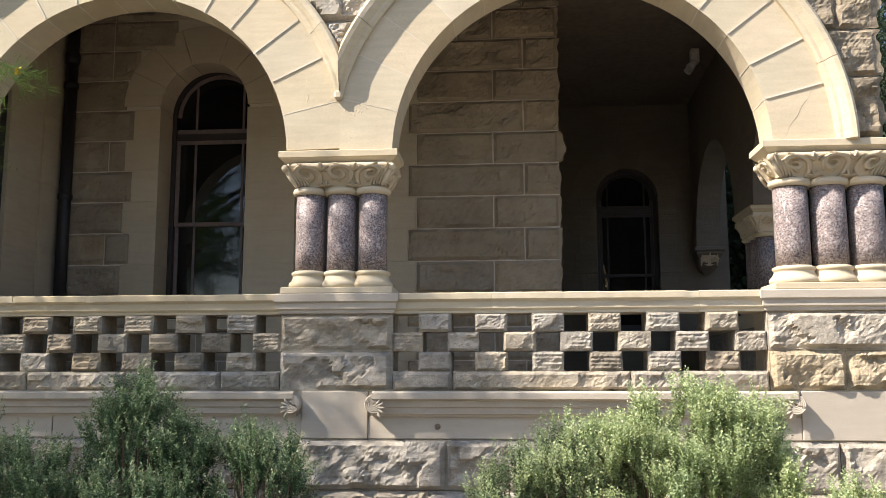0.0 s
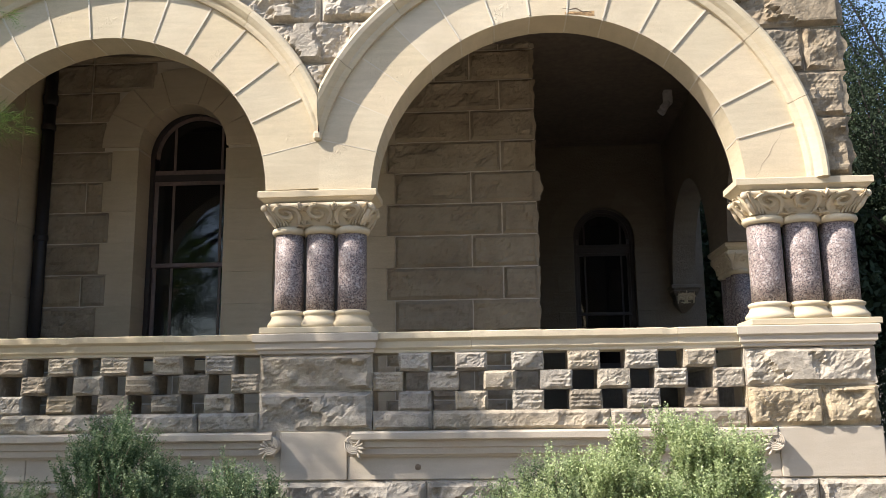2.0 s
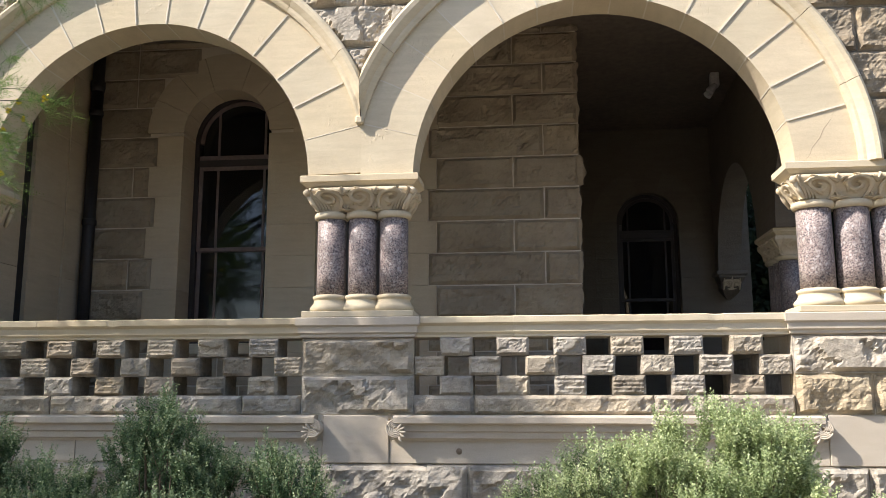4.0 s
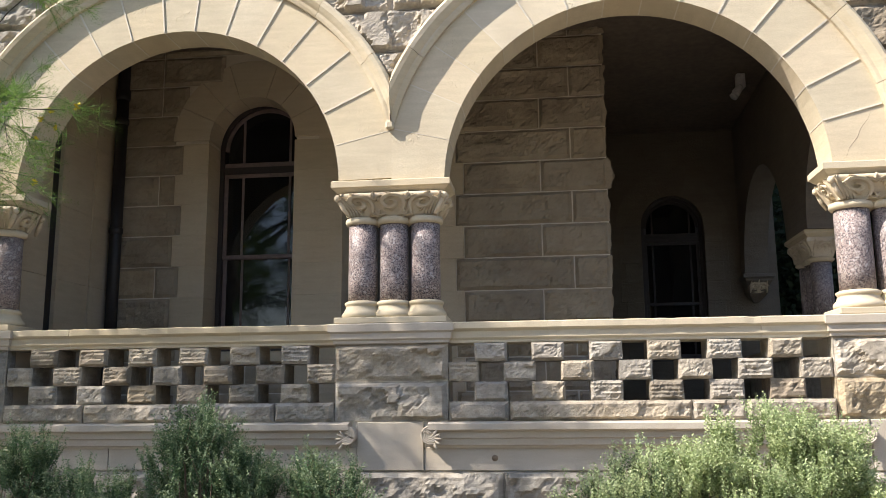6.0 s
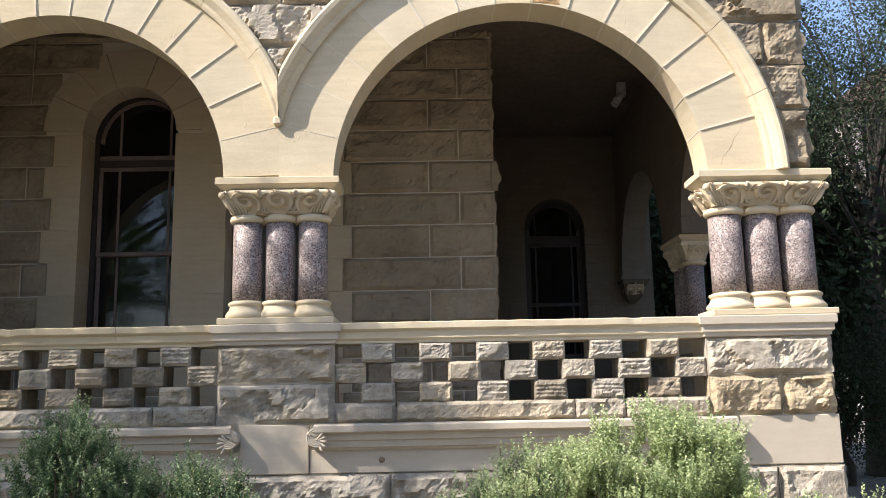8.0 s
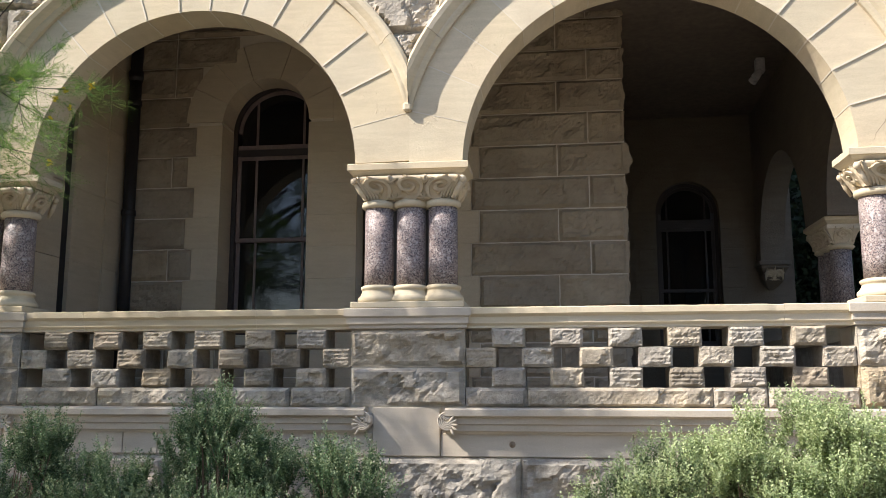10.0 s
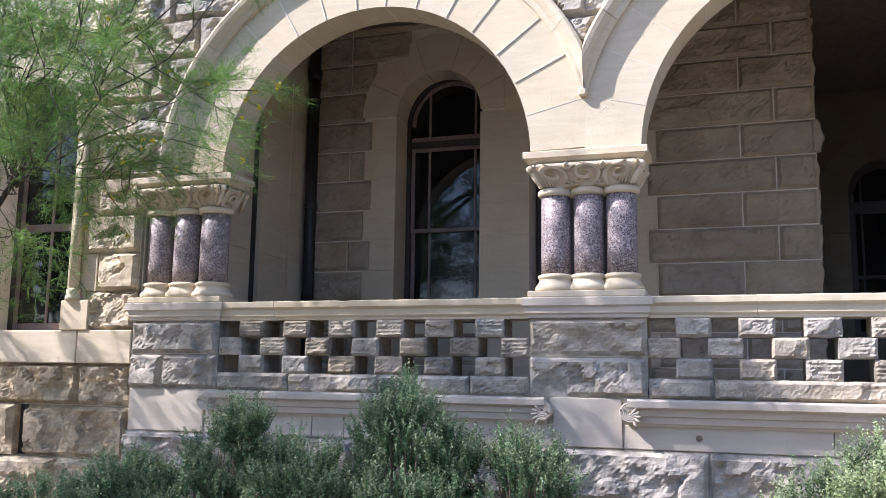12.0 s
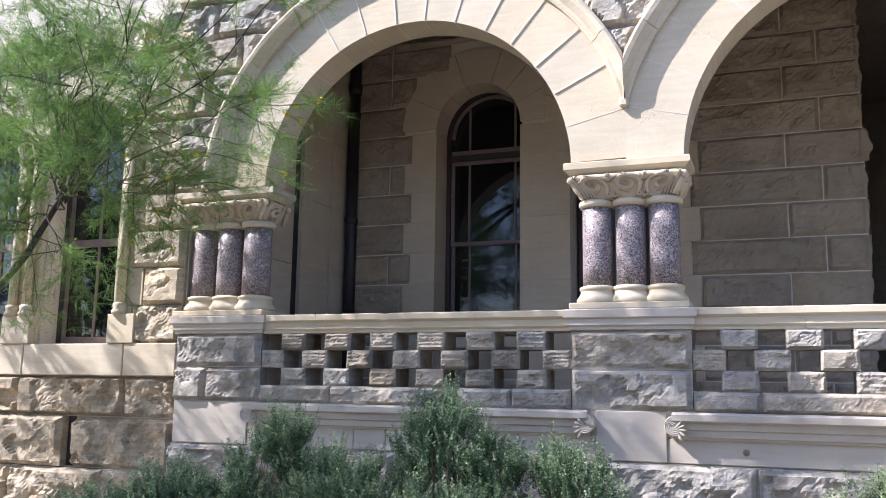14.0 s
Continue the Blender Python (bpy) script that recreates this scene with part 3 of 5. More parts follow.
def relief(half, scrolls, mapto, flutes=4):
    """The carved band of a capital: a sunk ground, scrolls, leaf tips between them and fluted leaves at the corners."""
    z0, z1, n, m = 2.985, 3.246, 24, 12
    verts, faces = [], []
    for j in range(m + 1):
        z = z0 + (z1 - z0) * j / m
        for i in range(n + 1):
            verts.append(mapto(half * (2 * i / n - 1), squat(z), -0.010))
    for j in range(m):
        for i in range(n):
            b = j * (n + 1) + i
            faces.append((b, b + 1, b + n + 2, b + n + 1))
    out = (verts, faces)
    for c, zc, R, hand in scrolls:
        scroll(c, zc, R, hand, (c - hand * R * 0.55, 2.988), mapto, out)
    gaps = [(p[0] + q[0]) / 2 for p, q in zip(scrolls, scrolls[1:])]
    for g in gaps:
        for ang, ln in ((62, 0.085), (90, 0.10), (118, 0.085)):
            blade(g, 3.150, radians(ang), ln, 0.0125, 0.036, radians(90 - ang) * -0.9, mapto, out)
        for ang, ln in ((40, 0.075), (75, 0.07), (105, 0.07), (140, 0.075)):
            blade(g, 2.992, radians(ang), ln, 0.0115, 0.028, radians(90 - ang) * -0.6, mapto, out)
    for s in (-1, 1):
        for k in range(flutes):
            a = s * (half - 0.004 - 0.021 * k)
            blade(a - s * 0.006 * k, 2.99, radians(90 + s * 3 * k), 0.235 - 0.03 * k, 0.0135, 0.036 - 0.004 * k, s * (0.02 - 0.16 * k), mapto, out)
    return out


def add_pier(x0, x1, ax0, ax1, mid, dia, pitch, label, group="porch piers"):
    """A cluster of granite shafts between stone bases and a carved capital."""
    pier = thing("pier", label, "pier", (mid, 0.2, RAIL_TOP), group)
    D = 0.42
    w = pitch + dia / 2
    part("plinth", box(mid - w - 0.075, mid + w + 0.075, 0.0, D, RAIL_TOP + 0.004, 2.165, 0.006), CREAM, pier)
    rows = (0.205,)
    r = dia / 2
    for cy in rows:
        for cx in (mid - pitch, mid, mid + pitch):
            prof = [(r * 1.30, 2.165), (r * 1.40, 2.176), (r * 1.43, 2.192), (r * 1.40, 2.208), (r * 1.30, 2.222), (r * 1.20, 2.240), (r * 1.14, 2.260), (r * 1.13, 2.270), (r * 1.20, 2.276), (r * 1.24, 2.288), (r * 1.21, 2.301), (r * 1.03, 2.312)]
            part("base_ring", lathe(prof, cx, cy, 28), CREAM, pier, smooth=True)
            part("shaft", lathe([(r, 2.312), (r, 2.5), (r * 0.995, 2.7), (r * 0.985, 2.97)], cx, cy, 32), GRANITE, pier, "speckled pink granite shaft", smooth=True)
            part("neck_ring", lathe([(r * 0.98, 2.955), (r * 1.14, 2.960), (r * 1.22, 2.976), (r * 1.23, 2.990), (r * 1.17, 3.010), (r * 0.98, 3.020)], cx, cy, 28), CREAM, pier, smooth=True)
    # bell of the capital
    bell = bmesh.new()
    rings = []
    for o, z in BELL:
        hx, hy = w + o, r + 0.02 + o
        ring = []
        for sx, sy in ((-1, -1), (1, -1), (1, 1), (-1, 1)):
            for da in (0, 1):
                c = 0.05
                px = mid + sx * (hx - (c if (da == 0) == (sx * sy > 0) else 0))
                py = 0.205 + sy * (hy - (0 if (da == 0) == (sx * sy > 0) else c))
                ring.append(bell.verts.new((px, py, z)))
        rings.append(ring)
    for a, b in zip(rings, rings[1:]):
        for i in range(8):
            bell.faces.new((a[i], a[(i + 1) % 8], b[(i + 1) % 8], b[i]))
    bell.faces.new(rings[0][::-1])
    bell.faces.new(rings[-1])
    cap = part("capital", bell, CARVED, pier, "capital carved with scrolling leaves")
    # scrolling leaves in low relief on the front and the two ends
    step = 2 * w * 0.325
    spots = [(-step, 3.122, 0.088, -1), (0.0, 3.128, 0.092, -1), (step, 3.122, 0.088, 1)]
    part("carved_relief", relief(w - 0.02, spots, lambda a, z, o: (mid + a * (1 + bell_out(z) / w), 0.185 - r - bell_out(z) - o, z)), CARVED, cap, smooth=True)
    for sx in (-1, 1):
        part("carved_relief", relief(r - 0.01, [(0.0, 3.115, 0.082, sx)], lambda a, z, o: (mid + sx * (w + bell_out(z) + o), 0.205 + a, z), 2), CARVED, cap, smooth=True)
    for sx in (-1, 1):
        for yy in (0.205 - r - 0.065, 0.205 + r + 0.065):
            bm = bmesh.new()
            bmesh.ops.create_uvsphere(bm, u_segments=12, v_segments=8, radius=0.030, matrix=Matrix.Translation((mid + sx * (w + 0.06), yy, 3.165)))
            tube([(mid + sx * (w + 0.05), yy + 0.01, 3.155), (mid + sx * (w + 0.01), yy + 0.03, 3.08), (mid + sx * (w - 0.03), yy + 0.05, 3.02)], [0.022, 0.024, 0.012], 6, bm)
            part("corner_bud", bm, CARVED, cap, smooth=True)
    ab = ringmould([(-0.055, 3.206), (-0.052, 3.214), (-0.036, 3.226), (-0.014, 3.250), (-0.006, 3.255), (0.0, 3.258), (0.0, 3.307), (-0.006, 3.313)], ax0, ax1, 0.0, D)
    part("abacus", ab, CREAM, pier)
    return pier


PIER_LABELS = ("three granite shafts with carved capital against the wall", "clustered pink granite shafts with carved cream capital", "corner cluster of pink granite shafts with carved capital")
for p, lab in zip(PIERS, PIER_LABELS):
    add_pier(*p, lab)

# ---- pedestals ----
CORNICE = [(0.0, 1.945), (0.012, 1.95), (0.012, 1.972), (0.03, 1.985), (0.03, 2.03), (0.05, 2.045), (0.05, RAIL_TOP - 0.008), (0.042, RAIL_TOP)]


def add_pedestal(x0, x1, lower, panel, label, rough_mat):
    ped = thing("pedestal", label, "pedestal", ((x0 + x1) / 2, 0.2, 0.95), "porch pedestals")
    part("core", box(x0 + 0.01, x1 - 0.01, 0.03, 0.42, 0.0, 1.94), MORTAR, ped)
    part("cap_moulding", ringmould(CORNICE, x0, x1, 0.005, 0.42), PANEL, ped)
    endr = 0.02 if x1 > 4 else 0.0
    for i, (z0, z1, js) in enumerate(((1.645, 1.945, (x0, x1)), (1.33, 1.645, lower))):
        for a, b in zip(js, js[1:]):
            part("stone", rock(a + 0.003, b - 0.003, z0 + 0.003, z1 - 0.003, 0.02, 0.12, 0.07, int(abs(a) * 977) + i, 0.02, 0.022, right=endr if b == x1 else 0), (PALEROCK if i == 0 else BROWNROCK) if x1 > 4 else rough_mat, ped)
    part("panel_block", box(panel[0], panel[1], 0.0, 0.5, 0.952, 1.327, 0.006), PANEL, ped)
    return ped


add_pedestal(PIERS[0][0], PIERS[0][1], (-4.245, -3.89, -3.31), (-4.222, -3.42), "grey rock-faced pedestal under dappled tree shade", GREYROCK)
add_pedestal(PIERS[1][0], PIERS[1][1], (-0.455, 0.47), (-0.265, 0.272), "grey rock-faced stone pedestal with moulded cap", GREYROCK)
add_pedestal(PIERS[2][0], PIERS[2][1], (3.41, 3.99, 4.405), (3.634, 4.417), "sunlit buff rock-faced pedestal at the corner", ROCK)

# ---- balustrades ----
RAIL = [(0.36, RAIL_TOP), (0.36, 1.945), (0.03, 1.945), (0.03, 1.965), (0.012, 1.985), (0.012, 2.035), (-0.008, 2.05), (-0.018, 2.058), (-0.018, 2.103), (-0.012, RAIL_TOP)]


def add_balustrade(x0, x1, seed, label, rail_cuts, base_cuts):
    bal = thing("balustrade", label, "balustrade", ((x0 + x1) / 2, 0.18, 1.33), "porch balustrades")
    cuts = [x0 + 0.012] + list(rail_cuts) + [x1 - 0.012]
    for a, b in zip(cuts, cuts[1:]):
        part("rail_stone", moulding(RAIL, a + 0.001, b - 0.001, chips=0.016), CREAM, bal, "moulded cream rail stone")
    rs = random.Random(seed)
    unit = (x1 - x0) / 13
    zs = (1.945, 1.795, 1.638, 1.482)
    for row in range(3):
        for i in range(13):
            if (i + row) % 2 == 0:
                continue
            a, b = x0 + unit * i - 0.018, x0 + unit * (i + 1) + 0.018
            a, b = max(a, x0), min(b, x1)
            g = rock(a + rs.uniform(0, 0.008), b - rs.uniform(0, 0.008), zs[row + 1] + 0.002, zs[row] - 0.002, 0.03 + rs.uniform(-0.008, 0.008), 0.28, 0.034, seed * 50 + row * 13 + i, 0.006, 0.016, fine_k=1.8, bed=rs.choice((0, 0, 0.05, 0.035)), brow=0.010)
            part("block", g, rs.choice((GREYROCK, GREYROCK, GREYROCK, GREYROCK, ROCK)), bal)
    cuts = [x0] + list(base_cuts) + [x1]
    for i, (a, b) in enumerate(zip(cuts, cuts[1:])):
        part("base_stone", rock(a + 0.003, b - 0.003, 1.33, 1.482, 0.02, 0.3, 0.050, seed * 77 + i, 0.008, 0.020, brow=0.012, fine_k=1.6, shelf=0.6), GREYROCK, bal)
    return bal


add_balustrade(-3.31, -0.455, 3, "dappled checkerboard stone balustrade with moulded rail", (-2.75, -1.25), (-2.6, -1.75, -0.95))
add_balustrade(0.47, 3.41, 4, "checkerboard stone balustrade with pierced squares, sunlit rail", (1.27, 2.9), (0.95, 2.35, 2.75))


# ---- ledge, panels and plinth course ----
LEDGE = [(0.10, 1.327), (-0.075, 1.327), (-0.105, 1.312), (-0.105, 1.268), (-0.085, 1.258), (-0.055, 1.252), (-0.055, 1.205), (-0.035, 1.195), (-0.035, 1.15), (-0.012, 1.138), (-0.005, 1.125), (0.10, 1.125)]


def add_ledge(x0, x1, label):
    led = thing("ledge", label, "ledge", ((x0 + x1) / 2, 0, 1.2), "moulded ledges")
    part("moulding", moulding(LEDGE, x0 + 0.05, x1 - 0.05, chips=0.008), PANEL, led)
    for x, hand in ((x0, 1), (x1, -1)):
        ex, ez = x + hand * 0.068, 1.226
        for q in range(5):
            R = 0.068 - 0.0128 * q
            pts, rad = [(x + hand * (0.19 - 0.02 * q), -0.070, ez + R)], [0.007]
            turn = 205 + 16 * q
            for k in range(15):
                a = radians(90 + turn * k / 14)
                pts.append((ex + hand * R * math.cos(a), -0.088 - 0.003 * (4 - q) * math.sin(math.pi * k / 14), ez + R * math.sin(a)))
                rad.append(0.0080)
            # the flute swings out into a pointed tip
            lx, ly, lz = pts[-1]
            tip = radians(-64 + 27 * q)
            for k in (1, 2, 3):
                pts.append((lx + hand * 0.017 * k * math.cos(tip - 0.25 + 0.12 * k), ly - 0.004 * k, lz + 0.017 * k * math.sin(tip - 0.25 + 0.12 * k)))
                rad.append((0.0115, 0.0105, 0.0035)[k - 1])
            part("scroll", tube(pts, rad, 7), PANEL, led, "carved curling flute", True)
        hub = lathe([(0.070, 0), (0.070, 0.070), (0.066, 0.076), (0.02, 0.070), (0.004, 0.066)], 0, 0, 24)
        hub.transform(Matrix.Translation((ex, 0.01, ez)) @ Matrix.Rotation(radians(90), 4, "X"))
        part("scroll_ground", hub, PANEL, led, smooth=False)
    return led


add_ledge(-3.42, -0.262, "moulded stone ledge with scroll ends, partly shaded")
add_ledge(0.270, 3.634, "moulded stone ledge with carved scroll ends")
for i, (a, b) in enumerate(((-3.42, -2.35), (-2.35, -2.05), (-2.05, -1.2), (-1.2, -0.265), (0.272, 1.75), (1.75, 2.6), (2.6, 3.634))):
    part("panel_stone", box(a + 0.003, b - 0.003, 0.012, 0.3, 0.952, 1.13, 0.004), PANEL, front)
for k, (z0, z1, js) in enumerate(((0.56, 0.945, (-4.24, -3.4, -2.6, -1.95, -1.2, -0.55, -0.3, 0.9, 1.9, 3.0, 3.9, 4.42)), (0.14, 0.555, (-4.24, -3.0, -2.2, -1.3, -0.2, 0.75, 1.6, 2.8, 3.6, 4.42)), (-0.1, 0.135, (-4.24, -2.7, -1.0, 0.4, 2.0, 3.3, 4.42)))):
    rock_course(front, z0, z1, js, 0.0, 0.08, GREYROCK, 71 + k, None, (0, 0.02))

# a crack in the corner springer, a broken crown stone and an old anchor hole
CRACK = plain("dark_crack", (0.20, 0.15, 0.10), 0.95)
OCHRE = plain("ochre_broken_stone", (0.38, 0.24, 0.11), 0.95, 0, 60, 0.4, 0.8)
for pts, r in (([(3.60, 3.315), (3.66, 3.375), (3.68, 3.435), (3.75, 3.52), (3.78, 3.59), (3.835, 3.66), (3.87, 3.73)], 0.0013),
               ([(2.10, 4.885), (2.17, 4.87), (2.22, 4.878), (2.28, 4.84), (2.33, 4.845), (2.38, 4.80)], 0.006)):
    bm = bmesh.new()
    tube([(x, FACE + 0.0005, z) for x, z in pts], [r * (1.4 - abs(1 - 2 * i / (len(pts) - 1))) for i in range(len(pts))], 5, bm)
    part("crack", bm, CRACK, front, "hairline crack in the stone")
g = rock(0, 0.26, 0, 0.05, FACE, 0.02, 0.010, 777, 0.004, 0.014, mapto=lambda u, w, o: (2.12 + u, FACE - 0.001 - o * 0.6, 4.826 - 0.10 * u + w * (0.4 + 0.6 * u / 0.26)), jag=0.014)
part("broken_edge", g, OCHRE, front, "ochre broken stone edge")
bm = lathe([(0.026, 0), (0.022, 0.006), (0.004, 0.012)], 0, 0, 10)
bm.transform(Matrix.Translation((0.832, 0.013, 1.047)) @ Matrix.Rotation(radians(90), 4, "X"))
part("anchor_hole", bm, CRACK, front, "dark old anchor hole")

# ---- porch inside ----
solid("floor", box(-3.75, 4.6, 0.42, 6.5, 1.02, FLOOR_Z), FLOORM, "worn grey flagstone porch floor", "floor")
solid("ceiling", box(-3.85, 4.7, 0.42, 6.7, CEIL_Z, CEIL_Z + 0.15), CEILING, "dark boarded porch ceiling", "ceiling")

WIN = (-2.061, 0.508, 2.05, 4.49, 0.508)
SASHES = (-2.008, 0.57, 2.02, 4.465, 0.57)
DOOR = (-0.502, 0.48, FLOOR_Z, 4.41, 0.47)
WALL_Y = 2.4
back = thing("wall_back", "shaded ashlar wall at the back of the porch", "wall", kind="structure")
part("backing", arched_wall(-3.78, 1.95, WALL_Y + 0.012, WALL_Y + 0.345, 1.0, 6.2, [(WIN[0], WIN[1] + 0.02, WIN[2], WIN[3], WIN[4] + 0.02), DOOR]), MORTAR, back, "pale mortar joints")
part("inner_leaf", arched_wall(-3.78, 1.95, WALL_Y + 0.345, WALL_Y + 0.5, 1.0, 6.2, [(SASHES[0], 0.572, 2.0, 4.465, 0.572), DOOR]), MORTAR, back)
part("return_backing", box(1.47, 1.95, WALL_Y + 0.5, 6.5, 1.0, 6.2), MORTAR, back)

Z0, CH = 2.663, 0.3586


def opening_reach(o, z, k):
    """Half width of the dressed stones round an arched opening at height z."""
    c, h, s, sp, r = o
    if z < sp:
        return h + (0.40 if k % 2 else 0.31)
    d = z - sp
    ring = r + 0.42
    return math.sqrt(max(0.0, ring * ring - d * d)) if d < ring else 0.0


for k in range(-4, 9):
    z0, z1 = Z0 + CH * k, Z0 + CH * (k + 1)
    zm = (z0 + z1) / 2
    a = opening_reach(WIN, zm, k)
    b = opening_reach(DOOR, zm, k)
    spans = []
    split = (WIN[0] + DOOR[0]) / 2
    spans.append((-3.74, WIN[0] - a if a else split, (-3.17,) if (k % 3 == 0 or zm > 4.9) else ()))
    if a and b and DOOR[0] - b - (WIN[0] + a) > 0.08:
        spans.append((WIN[0] + a, DOOR[0] - b, ()))
    spans.append((DOOR[0] + b if b else split, 1.95, (1.23,) if k % 2 else (1.566,)))
    if not b:
        spans[-1] = (split, 1.95, (-0.38, 0.83, 1.23) if k % 2 else (0.22, 1.566))
    for x0, x1, js in spans:
        cuts = [x0] + [j for j in js if x0 + 0.15 < j < x1 - 0.1] + [x1]
        for p, q in zip(cuts, cuts[1:]):
            corner = q > 1.94
            g = rock(p + 0.006, q - 0.006, z0 + 0.006, z1 - 0.006, WALL_Y + 0.010, 0.05, 0.055, int(p * 531) + k * 17, 0.010, 0.028, right=(0.10 if k == 3 else 0.03) if corner else 0, scale_k=0.8, fine_k=1.5, shelf=0.45)
            part("ashlar_block", g, ASHLAR, back)


def surround(o, parent, y, bottom):
    """Dressed jamb stones and a ring of arch stones."""
    c, h, s, sp, r = o
    for k in range(-4, 5):
        z0, z1 = Z0 + CH * k, min(Z0 + CH * (k + 1), sp)
        z0 = max(z0, bottom)
        if z1 - z0 < 0.03:
            continue
        w = h + (0.40 if k % 2 else 0.31)
        for s_ in (-1, 1):
            lim = w
            if o is DOOR and s_ == -1:
                continue
            if o is WIN and s_ == 1:
                lim = DOOR[0] - DOOR[1] - WIN[0]
            a, b = sorted((c + s_ * h, c + s_ * lim))
            part("jamb_stone", box(a + 0.001, b - 0.001, y - 0.016, y + 0.34, z0 + 0.0008, z1 - 0.0008, 0.0015), DRESSED, parent)
    ring = [0.5, 26, 49, 72, 108, 131, 154, 179.5]
    for a, b in zip(ring, ring[1:]):
        clip = None
        if o is WIN and a < 80:
            clip = c + h + (DOOR[0] - DOOR[1] - WIN[0] - WIN[1]) / 2
        if o is DOOR and b > 100:
            clip = c - h - (DOOR[0] - DOOR[1] - WIN[0] - WIN[1]) / 2
        part("arch_stone", bevel_pair(wedge(c, sp, r, r + 0.44, a, b, y - 0.014, y + 0.34, clip, 0.0015, 6), 0.004), DRESSED, parent)


for k in (-4, -3):
    for a, b in ((-2.57, -2.07), (-2.07, -1.55)) if k % 2 else ((-2.57, -1.81), (-1.81, -1.55)):
        part("ashlar_block", rock(a + 0.006, b - 0.006, Z0 + CH * k + 0.006, min(1.925, Z0 + CH * (k + 1)) - 0.006, WALL_Y + 0.010, 0.05, 0.022, int(a * 100) + k, 0.010, 0.045, scale_k=0.45), ASHLAR, back)
surround(WIN, back, WALL_Y, 1.23)
surround(DOOR, back, WALL_Y, FLOOR_Z)
part("window_sill_stone", box(-2.62, -1.49, WALL_Y - 0.05, WALL_Y + 0.34, 1.93, 2.05, 0.01), DRESSED, back)


def arc_bar(c, sp, r0, r1, y0, y1, a0=0.0, a1=180.0, n=22):
    return bevel_pair(wedge(c, sp, r0, r1, a0, a1, y0, y1, None, 0, n), 0.004)


def add_window(o, y, label, name="window_1", bars=True, transom=4.185, meet=3.175, sash_mat=SASH):
    """An arched sash window: black frame, brown sashes, narrow side panes."""
    c, h, s, sp, r = o
    win = thing(name, label, "window", (c, y, s), kind="structure")
    d = 0.055
    fr = bmesh.new()
    for sx in (-1, 1):
        a, b = sorted((c + sx * h, c + sx * (h - d)))
        box(a, b, y - 0.06, y + 0.08, s, sp, 0.004, fr)
    box(c - h, c + h, y - 0.06, y + 0.08, s, s + 0.07, 0.004, fr)
    part("window_frame", fr, FRAME, win, "dark painted outer frame")
    part("arched_head", arc_bar(c, sp, r - d, r, y - 0.06, y + 0.08), FRAME, win)
    part("transom", box(c - h + d, c + h - d, y - 0.045, y + 0.06, transom - 0.005, transom + 0.075, 0.004), FRAME, win)
    i = h - d
    sash = 0.045
    part("fan_sash", arc_bar(c, sp, i - sash, i, y - 0.03, y + 0.03), sash_mat, win)
    part("fan_rail", box(c - i, c + i, y - 0.032, y + 0.03, transom + 0.075, transom + 0.13, 0.003), sash_mat, win)
    for z0, z1, dy in ((meet - 0.02, transom - 0.005, 0.0), (s + 0.07, meet + 0.02, 0.035)):
        bm = bmesh.new()
        for sx in (-1, 1):
            a, b = sorted((c + sx * i, c + sx * (i - sash)))
            box(a, b, y - 0.03 + dy, y + 0.01 + dy, z0, z1, 0.003, bm)
        for q in (z0, z1 - sash):
            box(c - i + sash, c + i - sash, y - 0.03 + dy, y + 0.01 + dy, q, q + sash, 0.003, bm)
        sh = part("sash", bm, sash_mat, win, "faded brown sliding sash")
        for sx in (-1, 1):
            part("glazing_bar", box(c + sx * 0.285 - 0.014, c + sx * 0.285 + 0.014, y - 0.026 + dy, y + 0.006 + dy, z0 + sash, z1 - sash, 0.003), sash_mat, sh)
        for a, b in ((c - i + sash, c - 0.299), (c - 0.271, c + 0.271), (c + 0.299, c + i - sash)):
            g = part("pane", box(a, b, y - 0.012 + dy, y - 0.008 + dy, z0 + sash, z1 - sash), GLASS, sh)
            g.visible_shadow = False
    for sx in (-1, 1):
        hh = math.sqrt((i - sash) ** 2 - 0.285 ** 2)
        part("glazing_bar", box(c + sx * 0.285 - 0.014, c + sx * 0.285 + 0.014, y - 0.026, y + 0.006, transom + 0.13, sp + hh, 0.003), sash_mat, win)
    fan = wedge(c, sp, 0.001, i - sash + 0.005, 0, 180, y - 0.012, y - 0.008, None, 0, 18)
    g = part("fan_pane", fan, GLASS, win)
    g2 = part("fan_pane", box(c - i + sash, c + i - sash, y - 0.012, y - 0.008, transom + 0.13, sp), GLASS, win)
    return win


add_window(SASHES, WALL_Y + 0.41, "tall arched sash window with dark frame, closed")
# Backdrop room behind the glass, its gloom given by dark colour.
solid("wall_room", arched_wall(-3.2, 1.0, 3.9, 4.0, 1.0, 5.6, []), DARKROOM, "plaster wall darkened for the dim room", "wall")
solid("wall_room_side", box(-3.2, -3.1, 2.9, 3.9, 1.0, 5.6), DARKROOM, "plaster wall darkened for the dim room", "wall")
solid("ceiling_room", box(-3.2, 1.6, 2.9, 4.0, 5.6, 5.7), DARKROOM, "plaster ceiling darkened for the dim room", "ceiling")
solid("floor_room", box(-3.2, 1.6, 2.9, 4.0, 1.0, 1.2), DARKROOM, "floor darkened for the dim room", "floor")

